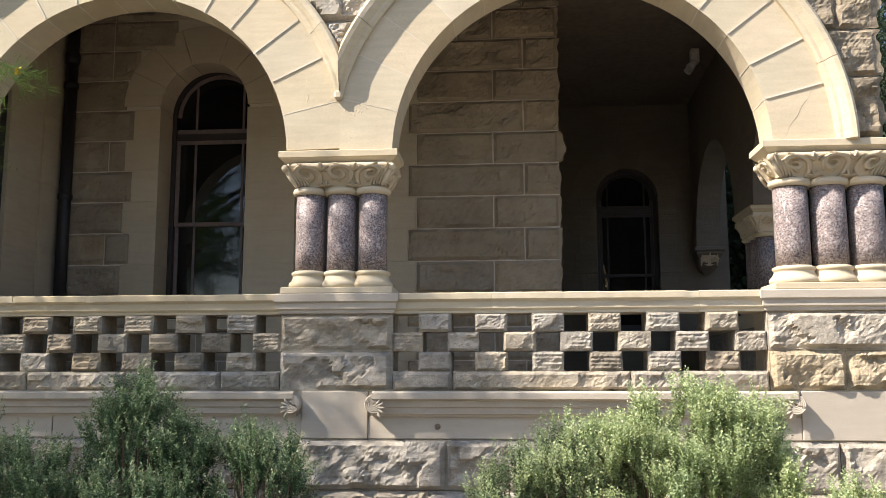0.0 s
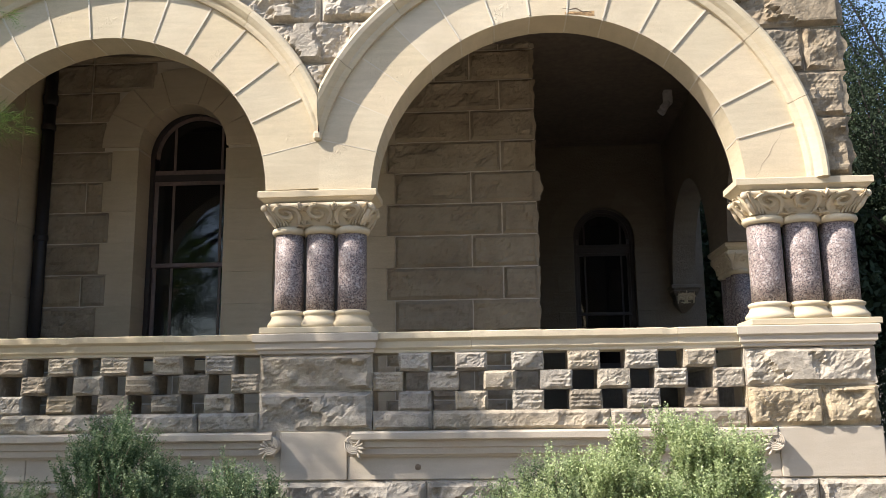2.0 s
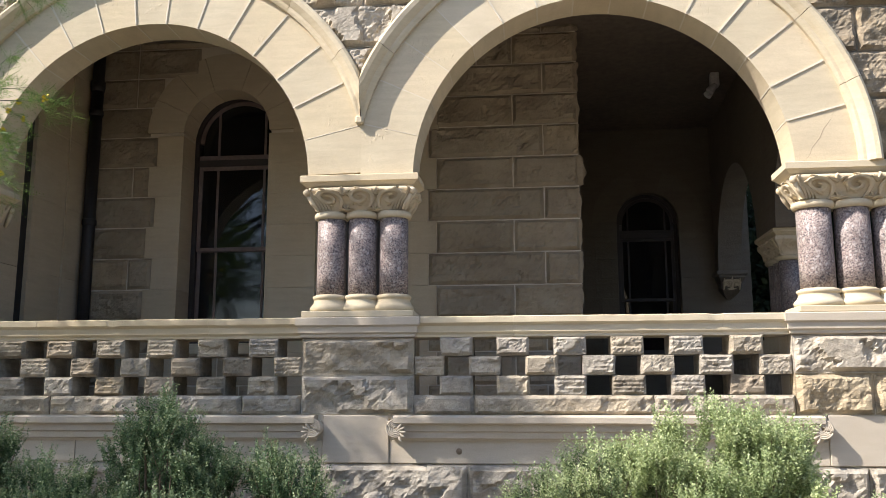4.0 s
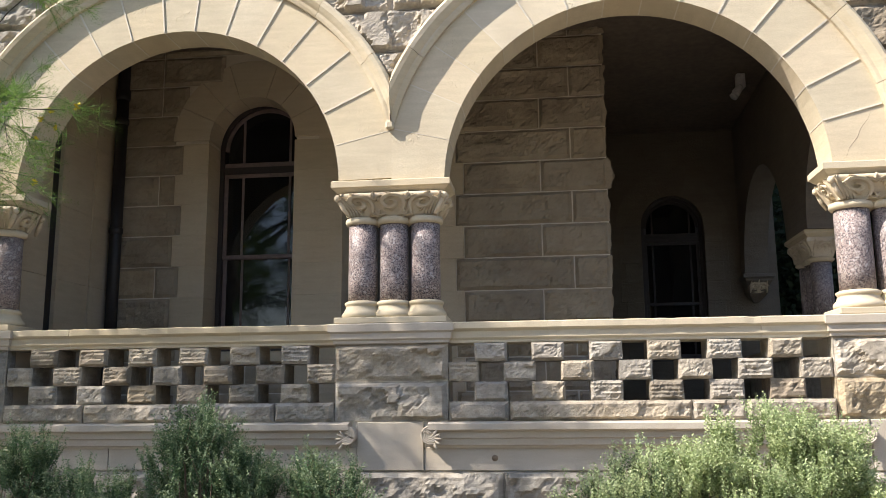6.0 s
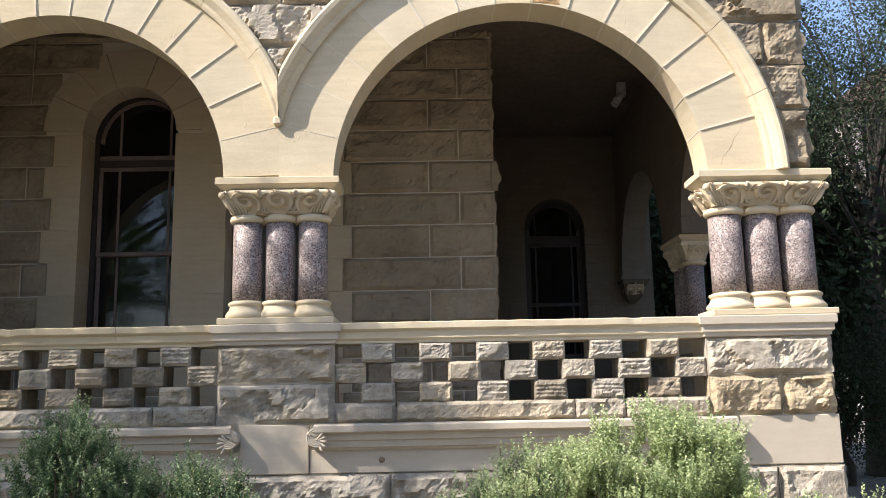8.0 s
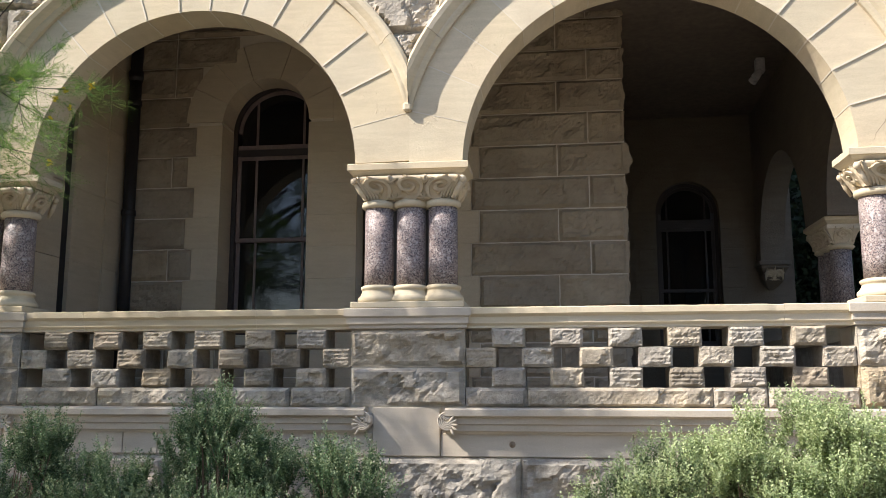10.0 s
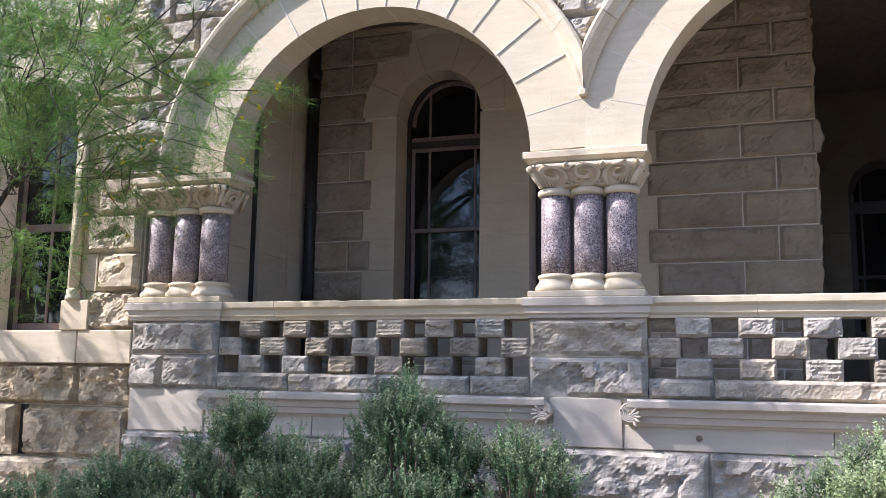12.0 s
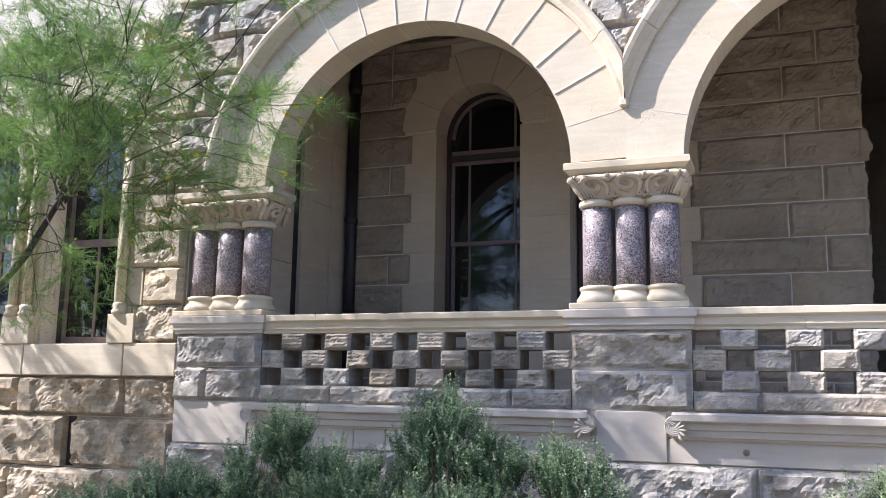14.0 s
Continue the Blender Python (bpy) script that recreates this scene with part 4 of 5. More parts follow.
blind = thing("window_blind", "half-closed horizontal slatted blind behind glass", "blind", (-2.01, WALL_Y + 0.56, 4.15))
for i in range(44):
    z = 4.12 - i * 0.047
    bm = box(-2.47, -1.55, -0.019, 0.019, -0.0012, 0.0012)
    bm.transform(Matrix.Translation((0, WALL_Y + 0.56, z)) @ Matrix.Rotation(radians(38), 4, "X"))
    part("slat", bm, BLIND, blind)
part("head_rail", box(-2.48, -1.54, WALL_Y + 0.53, WALL_Y + 0.59, 4.14, 4.18, 0.004), BLIND, blind)

# dark double door behind the middle pier
door = thing("door_1", "dark closed porch door with arched head", "door", (DOOR[0], WALL_Y + 0.3, FLOOR_Z), kind="structure")
part("leaf", box(DOOR[0] - 0.46, DOOR[0] + 0.46, WALL_Y + 0.28, WALL_Y + 0.33, FLOOR_Z, 4.0, 0.006), FRAME, door)
part("head_panel", wedge(DOOR[0], 4.41, 0.001, 0.46, 0, 180, WALL_Y + 0.28, WALL_Y + 0.33, None, 0, 18), FRAME, door)
part("head_rail", box(DOOR[0] - 0.46, DOOR[0] + 0.46, WALL_Y + 0.26, WALL_Y + 0.34, 4.0, 4.40, 0.006), FRAME, door)

# return wall at the left end of the porch
ret = thing("wall_return", "shaded dressed stone end wall of the porch", "wall", kind="structure")
# Black backing: the narrow gap's shade is put into its colour.
part("backing", box(-4.215, -3.775, 0.43, 2.9, 1.0, 6.2), BLACK, ret, "black backing that stands in for a recess's shade")
for k in range(6):
    z0, z1 = 1.2 + 0.78 * k, min(6.2, 1.2 + 0.78 * (k + 1))
    part("stone", box(-3.795, -3.730, 1.36, 1.98, z0 + 0.001, z1 - 0.001, 0.002), DRESSED, ret)
    part("stone", box(-3.795, -3.715, 1.982, 2.41, z0 + 0.001, z1 - 0.001, 0.002), DRESSED, ret)
    part("stone", box(-3.815, -3.715, 0.43, 1.16, z0 + 0.002, z1 - 0.002, 0.002), DRESSED, ret)
for k in range(6):
    z0 = 1.23 + CH * k
    part("quoin", rock(0.44, 0.62 + (0.13 if k % 2 else 0.0), z0 + 0.006, z0 + CH - 0.006, 0, 0.05, 0.02, 610 + k, 0.01, 0.04, mapto=lambda u, v, o: (-3.709 + o, u, v)), ASHLAR, ret)

pipe = thing("drainpipe", "black iron drainpipe in the porch corner", "pipe", (-3.615, 2.30, FLOOR_Z))
part("tube", lathe([(0.068, FLOOR_Z), (0.068, 5.05)], -3.615, 2.31, 16), BLACK, pipe, smooth=True)
part("upper_tube", lathe([(0.076, 5.0), (0.083, 5.05), (0.083, 5.12), (0.068, 5.14), (0.068, CEIL_Z)], -3.615, 2.31, 16), BLACK, pipe, smooth=True)
for z in (1.9, 3.4, 4.7):
    part("collar", lathe([(0.074, z), (0.08, z + 0.015), (0.08, z + 0.06), (0.074, z + 0.075)], -3.615, 2.31, 16), BLACK, pipe, smooth=True)

# ---- side arcade and far end of the porch ----
side = thing("wall_side", "shaded side arcade wall of the porch", "wall", kind="structure")
SIDE_SPRING = 3.30
slant = lambda u, w, z: (w - 0.04 + 0.024 * u, u, z)
SIDE_ARCHES = [(1.62, 1.12, SIDE_SPRING, SIDE_SPRING, 1.12), (4.95, 1.28, SIDE_SPRING, SIDE_SPRING, 1.28)]
# Arches in the darkened ashlar, so part of their shade is colour.
part("arcade", arched_wall(0.42, 6.5, 4.06, 4.40, SIDE_SPRING, 6.4, SIDE_ARCHES, slant), SHADEDSTONE, side, "dressed stone arches")
part("parapet", arched_wall(0.42, 6.5, 4.08, 4.38, 0.0, 1.95, [], slant), GREYROCK, side)
part("parapet_rail", arched_wall(0.42, 6.5, 4.05, 4.42, 1.95, RAIL_TOP, [], slant), CREAM, side)


def side_cluster(y, label):
    """Three shafts in a row along the side arcade."""
    xm = 4.19 + 0.024 * y
    p = thing("pier", label, "pier", (xm, y, RAIL_TOP), "porch piers")
    part("plinth", box(xm - 0.17, xm + 0.17, y - 0.37, y + 0.37, RAIL_TOP + 0.002, 2.17, 0.006), CREAM, p)
    for dy in (-0.225, 0, 0.225):
        part("base_ring", lathe([(0.16, 2.17), (0.165, 2.2), (0.15, 2.235), (0.13, 2.26), (0.142, 2.29), (0.125, 2.318)], xm, y + dy, 20), CREAM, p, smooth=True)
        part("shaft", lathe([(0.11, 2.312), (0.108, 2.965)], xm, y + dy, 24), GRANITE, p, "speckled granite shaft", smooth=True)
        part("neck_ring", lathe([(0.12, 2.955), (0.15, 2.985), (0.12, 3.015)], xm, y + dy, 20), CREAM, p, smooth=True)
    bell = bmesh.new()
    rings = []
    for o, z in ((0.0, 3.005), (0.01, 3.05), (0.03, 3.11), (0.07, 3.17), (0.065, 3.215)):
        rings.append([bell.verts.new((xm + sx * (0.11 + o), y + sy * (0.335 + o), z)) for sx, sy in ((-1, -1), (1, -1), (1, 1), (-1, 1))])
    for a, b in zip(rings, rings[1:]):
        for i in range(4):
            bell.faces.new((a[i], a[(i + 1) % 4], b[(i + 1) % 4], b[i]))
    bell.faces.new(rings[0][::-1])
    bell.faces.new(rings[-1])
    cap = part("capital", bell, CARVED, p, "carved capital")
    part("carved_relief", relief(0.10, [(0.0, 3.115, 0.07, -1)], lambda a, z, o: (xm + a, y - 0.332 - max(0.0, bell_out(z)) - o, z), 1), CARVED, cap, smooth=True)
    part("carved_relief", relief(0.32, [(-0.2, 3.108, 0.085, -1), (0.0, 3.12, 0.085, 1), (0.2, 3.108, 0.085, 1)], lambda a, z, o: (xm - 0.107 - max(0.0, bell_out(z)) - o, y + a, z), 2), CARVED, cap, smooth=True)
    part("abacus", ringmould([(-0.05, 3.206), (-0.012, 3.250), (0.0, 3.258), (0.0, 3.298)], xm - 0.20, xm + 0.20, y - 0.42, y + 0.42), CREAM, p)


side_cluster(3.20, "shaded side pier of clustered granite shafts")

REAR_Y = 6.5
rear = thing("wall_rear", "dark far end wall of the porch", "wall", kind="structure")
RWIN = (3.19, 0.470, 2.05, 4.118, 0.470)
# Far end masonry, with its gloom put into a darker stone colour.
part("masonry", arched_wall(1.5, 4.7, REAR_Y, REAR_Y + 0.4, 1.0, 6.2, [RWIN]), SHADEDSTONE, rear)
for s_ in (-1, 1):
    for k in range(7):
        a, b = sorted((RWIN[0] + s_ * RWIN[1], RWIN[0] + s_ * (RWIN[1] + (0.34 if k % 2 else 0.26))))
        part("jamb_stone", box(a, b, REAR_Y - 0.015, REAR_Y + 0.3, 2.05 + 0.299 * k, 2.05 + 0.299 * (k + 1) - 0.004, 0.004), SHADEDSTONE, rear)
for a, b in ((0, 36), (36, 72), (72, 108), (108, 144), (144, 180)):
    part("arch_stone", wedge(RWIN[0], RWIN[3], 0.470, 0.845, a, b, REAR_Y - 0.013, REAR_Y + 0.3, None, 0.002, 5), SHADEDSTONE, rear)
# Sashes take the dark frame colour to carry the far end's shade.
add_window(RWIN, REAR_Y + 0.2, "dark arched sash window at the porch end, closed", "window_2", transom=3.895, meet=2.93, sash_mat=FRAME)
solid("wall_far_room", box(2.2, 4.7, 7.8, 7.9, 1.0, 5.6), DARKROOM, "plaster wall darkened for the dim far room", "wall")

corbel = thing("corbel", "carved stone corbel carrying the last side arch", "corbel", (4.36, 6.2, 2.9))
bm = bmesh.new()
rings = []
for o, z in ((0.03, 2.90), (0.10, 2.97), (0.145, 3.04), (0.15, 3.12), (0.19, 3.20), (0.185, 3.24)):
    rings.append([bm.verts.new(v) for v in ((4.35 - o, 6.5, z), (4.35 + o, 6.5, z), (4.35 + o, 6.5 - o * 1.7, z), (4.35 - o, 6.5 - o * 1.7, z))])
for a, b in zip(rings, rings[1:]):
    for i in range(4):
        bm.faces.new((a[i], a[(i + 1) % 4], b[(i + 1) % 4], b[i]))
bm.faces.new(rings[0][::-1])
bm.faces.new(rings[-1])
# Bracket and abacus in the shade-darkened stone too.
bracket = part("bracket", bm, SHADEDSTONE, corbel)
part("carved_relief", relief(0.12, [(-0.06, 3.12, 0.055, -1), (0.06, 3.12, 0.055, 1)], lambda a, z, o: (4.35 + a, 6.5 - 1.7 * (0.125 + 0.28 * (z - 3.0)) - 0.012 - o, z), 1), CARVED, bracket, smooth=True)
part("abacus", box(4.125, 4.58, 6.15, 6.498, 3.24, 3.298, 0.008), SHADEDSTONE, corbel)

lamp = thing("floodlight", "weathered white twin floodlight under the porch ceiling", "lamp", (3.80, 4.1, 5.41))
part("mount", box(3.75, 3.86, 4.04, 4.15, 5.41, CEIL_Z - 0.002, 0.01), LAMPM, lamp)
for dy in (-0.08, 0.09):
    bm = lathe([(0.025, 0), (0.04, 0.02), (0.05, 0.08), (0.055, 0.12), (0.05, 0.125)], 0, 0, 14)
    bm.transform(Matrix.Translation((3.80, 4.1 + dy, 5.42)) @ Matrix.Rotation(radians(-140), 4, "Y"))
    part("lamp_head", bm, LAMPM, lamp, smooth=True)

# ---- wing wall on the other side of the first pier ----
wing = thing("wall_wing", "rock-faced sandstone wing wall with smooth sill band", "wall", kind="structure")
WY = 0.10
WWIN = (-5.579, 0.465, 1.86, 4.0, 0.465)
WWIN2 = (-6.958, 0.465, 1.86, 4.0, 0.465)
part("backing", arched_wall(-12.0, -4.24, WY + 0.02, WY + 0.55, -0.1, 7.0, [WWIN, WWIN2]), MORTAR, wing)
for a, b in ((-7.685, -6.147), (-6.147, -4.874), (-4.874, -4.25), (-9.912, -7.685)):
    part("sill_band", box(a + 0.003, b - 0.003, WY - 0.085, WY + 0.5, 1.55, 1.862, 0.008), CREAM, wing)
rock_course(wing, 1.155, 1.548, (-9.382, -7.897, -6.168, -4.884, -4.25), WY, 0.12, BROWNROCK, 91, scale_k=0.45, fine_k=0.8)
rock_course(wing, 0.665, 1.15, (-9.382, -7.685, -6.624, -5.558), WY - 0.07, 0.06, BROWNROCK, 92, scale_k=0.45, fine_k=0.8)
rock_course(wing, 0.665, 1.15, (-5.457, -4.25), WY, 0.11, BROWNROCK, 93, scale_k=0.45, fine_k=0.8)
rock_course(wing, 0.2, 0.66, (-9.382, -7.473, -6.200, -5.033, -4.25), WY - 0.06, 0.11, BROWNROCK, 94, scale_k=0.45, fine_k=0.8)
rock_course(wing, -0.1, 0.2, (-9.382, -7.473, -6.200, -5.033, -4.25), WY - 0.06, 0.08, BROWNROCK, 95)
# No slot is cut; a black plate gives its inner shade.
part("vent_slot", box(-5.563, -5.457, WY + 0.012, WY + 0.019, 0.67, 1.15), BLACK, wing, "black plate that stands in for the vent slot's shade")
for k in range(9):
    z0 = 1.866 + 0.372 * k
    js = (-4.736, -4.25) if k % 2 else (-4.863, -4.25)
    rock_course(wing, z0, z0 + 0.372, js, WY - 0.02, 0.07, WINGROCK, 101 + k)
    if k < 6:
        for a, b in ((-5.086, js[0]), (-6.465, -6.072)):
            part("jamb_stone", box(a + 0.002, b - 0.002, WY - 0.03, WY + 0.4, z0 + 0.002, z0 + 0.37, 0.005), CREAM, wing)
    if z0 > 4.0:
        rock_course(wing, z0, z0 + 0.372, (-9.382, -8.321, -7.473, -7.154, -6.094, -5.351, js[0]) if z0 > 4.6 else (-9.382, -8.321, -7.791), WY, 0.08, WINGROCK, 121 + k)
    else:
        rock_course(wing, z0, z0 + 0.372, (-9.382, -8.427 + 0.3 * (k % 2), -7.473), WY, 0.08, WINGROCK, 131 + k)
for c, h, s, sp, r in (WWIN, WWIN2):
    for a, b in ((0, 45), (45, 90), (90, 135), (135, 180)):
        part("arch_stone", wedge(c, sp, r, r + 0.3, a, b, WY - 0.03, WY + 0.4, -6.269 if (a >= 90) == (c > -6.200) else None, 0.002, 5), CREAM, wing)
for a, b in ((-5.081, -4.757), (-6.460, -6.078)):
    part("plinth_block", box(a, b, WY - 0.10, WY + 0.02, 1.864, 2.15, 0.006), CREAM, wing)
for x in (-4.959, -6.168, -6.359):
    col = thing("colonnette", "slim cream stone colonnette beside the window", "column", (x, WY - 0.06, 2.15), "window colonnettes")
    part("base_ring", lathe([(0.075, 2.151), (0.075, 2.18), (0.06, 2.205), (0.067, 2.225), (0.067, 2.25), (0.05, 2.265)], x, WY - 0.075, 18), CREAM, col, smooth=True)
    part("shaft", lathe([(0.047, 2.26), (0.045, 3.75)], x, WY - 0.075, 18), CREAM, col, smooth=True)
    part("capital", lathe([(0.047, 3.74), (0.06, 3.76), (0.05, 3.79), (0.085, 3.92), (0.09, 4.0)], x, WY - 0.075, 18), CREAM, col, smooth=True)


def wing_window(c, h, name):
    w = thing(name, "narrow arched window with brown sash and red blind", "window", (c, WY + 0.3, 1.86), kind="structure")
    y = WY + 0.28
    fr = bmesh.new()
    for sx in (-1, 1):
        a, b = sorted((c + sx * h, c + sx * (h - 0.05)))
        box(a, b, y - 0.05, y + 0.05, 1.862, 4.3, 0.003, fr)
    part("window_frame", fr, FRAME, w)
    i = h - 0.05
    for z0, z1 in ((1.87, 2.95), (2.9, 4.3)):
        bm = bmesh.new()
        for sx in (-1, 1):
            a, b = sorted((c + sx * i, c + sx * (i - 0.045)))
            box(a, b, y - 0.03, y + 0.02, z0, z1, 0.003, bm)
        box(c - i, c + i, y - 0.031, y + 0.021, z0, z0 + 0.08, 0.003, bm)
        s = part("sash", bm, SASH, w)
        part("glazing_bar", box(c - 0.012, c + 0.012, y - 0.03, y + 0.01, z0 + 0.08, z1, 0.003), SASH, s)
        for a, b in ((c - i + 0.045, c - 0.012), (c + 0.012, c + i - 0.045)):
            part("pane", box(a, b, y - 0.01, y - 0.006, z0 + 0.08, z1), GLASS, s)


wing_window(WWIN[0], WWIN[1], "window_3")
wing_window(WWIN2[0], WWIN2[1], "window_4")
solid("wall_wing_room", box(-7.791, -4.3, 1.6, 1.7, 1.0, 5.6), DARKROOM, "plaster wall darkened for the dim wing room", "wall")
# bulk of the building behind and above
solid("upper_wall", box(-12.0, 4.36, 0.3, 0.6, 6.5, 8.5), ROCK, "plain upper sandstone wall", "wall")
solid("roof_slab", box(-12.0, 4.36, 0.6, 14.0, 8.3, 8.5), ROOFM, "plain roof over the building", "roof")
solid("wall_behind", box(-12.0, 4.36, 8.6, 8.9, 0.0, 8.3), DARKROOM, "plain wall at the back of the building", "wall")

# ---- planting ----
def leaves_mesh(pos, direc, length, width, rs, droop=0.0):
    """Many small folded leaves: a rhombus of two triangles each."""
    n = len(pos)
    up = rs.normal(size=(n, 3))
    d = direc / np.linalg.norm(direc, axis=1, keepdims=True)
    s = np.cross(d, up)
    s /= np.linalg.norm(s, axis=1, keepdims=True)
    L = (length * rs.uniform(0.7, 1.25, n))[:, None]
    W = (width * rs.uniform(0.7, 1.25, n))[:, None]
    nrm = np.cross(d, s)
    mid = pos + d * L * 0.5
    v = np.stack([pos, mid + s * W * 0.5 + nrm * W * 0.15, pos + d * L, mid - s * W * 0.5 + nrm * W * 0.15], axis=1).reshape(-1, 3)
    f = np.arange(4 * n).reshape(-1, 4)
    return v, f


def fast_mesh(name, v, f, mat, parent, label="", kind=""):
    me = bpy.data.meshes.new(name)
    off = np.array(PLACE[parent.name])
    v = (v - off).astype(np.float32)
    me.vertices.add(len(v))
    me.vertices.foreach_set("co", v.ravel())
    k = f.shape[1]
    me.loops.add(f.size)
    me.loops.foreach_set("vertex_index", f.astype(np.int32).ravel())
    me.polygons.add(len(f))
    me.polygons.foreach_set("loop_start", np.arange(0, f.size, k, dtype=np.int32))
    me.update(calc_edges=True)
    me.validate()
    me.materials.append(mat)
    ob = new(name, me)
    ob.parent = parent
    PLACE[ob.name] = PLACE[parent.name]
    if label or kind:
        tagged(ob, label, kind=kind)
    return ob


def add_shrub(base, lobes, mat, label, seed, sprigs, leaf=0.0165, shoot=0.19, upright=1.0, group="porch shrubs"):
    """An upright shrub: bent stems and leafy shoots that fill a few lobes (x, y, z, rx, ry, rz)."""
    rs = np.random.RandomState(seed)
    shrub = thing("shrub", label, "shrub", base, group)
    sprigs = int(sprigs * 1.25)
    clumps = []
    for cx, cy, cz, rx, ry, rz in lobes:
        for _ in range(int(24 + 420 * (rx * ry * rz) ** 0.67)):
            u = rs.normal(size=3)
            u /= np.linalg.norm(u)
            c = np.array((cx, cy, cz)) + u * np.array((rx, ry, rz)) * rs.uniform(0.3, 1.0) ** 0.4 * 0.86
            if c[2] > base[2] + 0.05:
                clumps.append((c, u, rs.uniform(0.75, 1.3)))
    pick = rs.randint(len(clumps), size=sprigs)
    P, Dr, T, done = [], [], [], set()
    stems = bmesh.new()
    for i in range(sprigs):
        c, cu, size = clumps[pick[i]]
        u = rs.normal(size=3)
        u /= np.linalg.norm(u)
        d = cu * 0.32 + u * 0.36 + np.array((0, 0, upright))
        d /= np.linalg.norm(d)
        ln = shoot * size * rs.uniform(0.55, 1.1)
        start = c - np.array((0, 0, 0.05)) * size + rs.normal(scale=0.012, size=3)
        k = int(ln / 0.0066)
        t = np.linspace(0.05, 1.0, k)
        bendv = rs.normal(scale=0.05, size=3)
        q = start + np.outer(t * ln, d) + np.outer(t * t * ln, bendv)
        a = np.arange(k) * 2.4 + rs.uniform(0, 6)
        o1 = np.cross(d, (0.3, 0.9, 0.2))
        o1 /= np.linalg.norm(o1)
        o2 = np.cross(d, o1)
        out = np.outer(np.cos(a), o1) + np.outer(np.sin(a), o2)
        T.append(t)
        P.append(q)
        Dr.append(out + d * rs.uniform(0.5, 1.0) + rs.normal(scale=0.25, size=(k, 3)))
        if i % 4 == 0 and pick[i] not in done and len(done) < 90:
            done.add(pick[i])
            root = Vector((base[0] + 0.55 * (start[0] - base[0]), base[1] + 0.55 * (start[1] - base[1]), base[2] + 0.25 * max(0.1, start[2] - base[2])))
            tube([root, root.lerp(Vector(start), 0.6) + Vector((0, 0, 0.03)), Vector(start), Vector(q[-1])], [0.006, 0.0045, 0.003, 0.001], 4, stems)
    for i in range(7):
        a = rs.uniform(0, 6.28)
        l = lobes[rs.randint(len(lobes))]
        tip = Vector((l[0], l[1], l[2]))
        b = Vector((base[0] + 0.08 * math.cos(a), base[1] + 0.08 * math.sin(a), base[2]))
        tube([b, b.lerp(tip, 0.5) + Vector((rs.normal(scale=0.05), rs.normal(scale=0.05), 0)), tip], [0.018, 0.013, 0.006], 5, stems)
    tagged(part("stem_mass", stems, TWIG, shrub, "thin brown woody stems"), kind="stuff")
    P, Dr, T = np.concatenate(P), np.concatenate(Dr), np.concatenate(T)
    for name, sel, m, lab in (("foliage", T < 0.7, mat, "small grey-green leaves"), ("tip_foliage", T >= 0.7, NEWDARK if mat is SAGEDARK else NEWSAGE, "paler young leaves at the shoot tips")):
        v, f = leaves_mesh(P[sel], Dr[sel], leaf, leaf * 0.6, rs)
        fast_mesh(name, v, f, m, shrub, lab, "stuff")
    return shrub


add_shrub((-0.855, -1.7, 0), [(-0.885, -1.7, 1.25, 0.20, 0.22, 0.20), (-0.855, -1.7, 1.02, 0.36, 0.32, 0.28), (-0.775, -1.75, 0.68, 0.52, 0.45, 0.40), (-0.535, -1.75, 1.00, 0.16, 0.2, 0.20), (-0.655, -1.95, 0.62, 0.45, 0.30, 0.30), (-0.705, -1.85, 0.3, 0.7, 0.5, 0.35)], SAGEDARK, "tall dark green shrub in tree shade", 1, 3300)
add_shrub((-0.055, -1.7, 0), [(-0.155, -1.7, 0.98, 0.14, 0.2, 0.17), (0.025, -1.7, 0.90, 0.20, 0.24, 0.20), (-0.035, -1.75, 0.58, 0.36, 0.34, 0.34), (-0.005, -1.8, 0.3, 0.4, 0.4, 0.3)], SAGEDARK, "small dark green shrub beside the pedestal", 2, 1300)
add_shrub((-1.59, -1.8, 0), [(-1.59, -1.75, 0.84, 0.36, 0.30, 0.22), (-1.32, -1.85, 0.80, 0.26, 0.28, 0.22), (-1.57, -1.85, 0.5, 0.55, 0.4, 0.38)], SAGEDARK, "low rounded green shrub with pale young shoots", 7, 1400)
add_shrub((-2.28, -1.75, 0), [(-2.13, -1.7, 0.88, 0.32, 0.30, 0.28), (-1.96, -1.7, 1.10, 0.15, 0.2, 0.22), (-2.33, -1.8, 0.5, 0.65, 0.5, 0.42)], SAGEDARK, "broad green shrub in dappled shade", 3, 1700)
add_shrub((-3.23, -1.75, 0), [(-2.88, -1.7, 0.66, 0.45, 0.4, 0.26), (-3.43, -1.8, 0.46, 0.45, 0.45, 0.28), (-2.78, -1.95, 0.5, 0.5, 0.4, 0.34)], SAGEDARK, "low dark green shrub before the wing wall", 4, 1700)
add_shrub((2.18, -2.4, 0), [(2.35, -2.4, 1.10, 0.42, 0.34, 0.25), (2.58, -2.4, 1.12, 0.18, 0.26, 0.22), (2.02, -2.38, 1.0, 0.24, 0.30, 0.24), (2.22, -2.4, 0.62, 0.62, 0.5, 0.46), (2.73, -2.4, 0.84, 0.10, 0.22, 0.20)], SAGE, "sunlit grey-green sage shrub", 5, 5900, 0.0155, 0.2, 1.25)
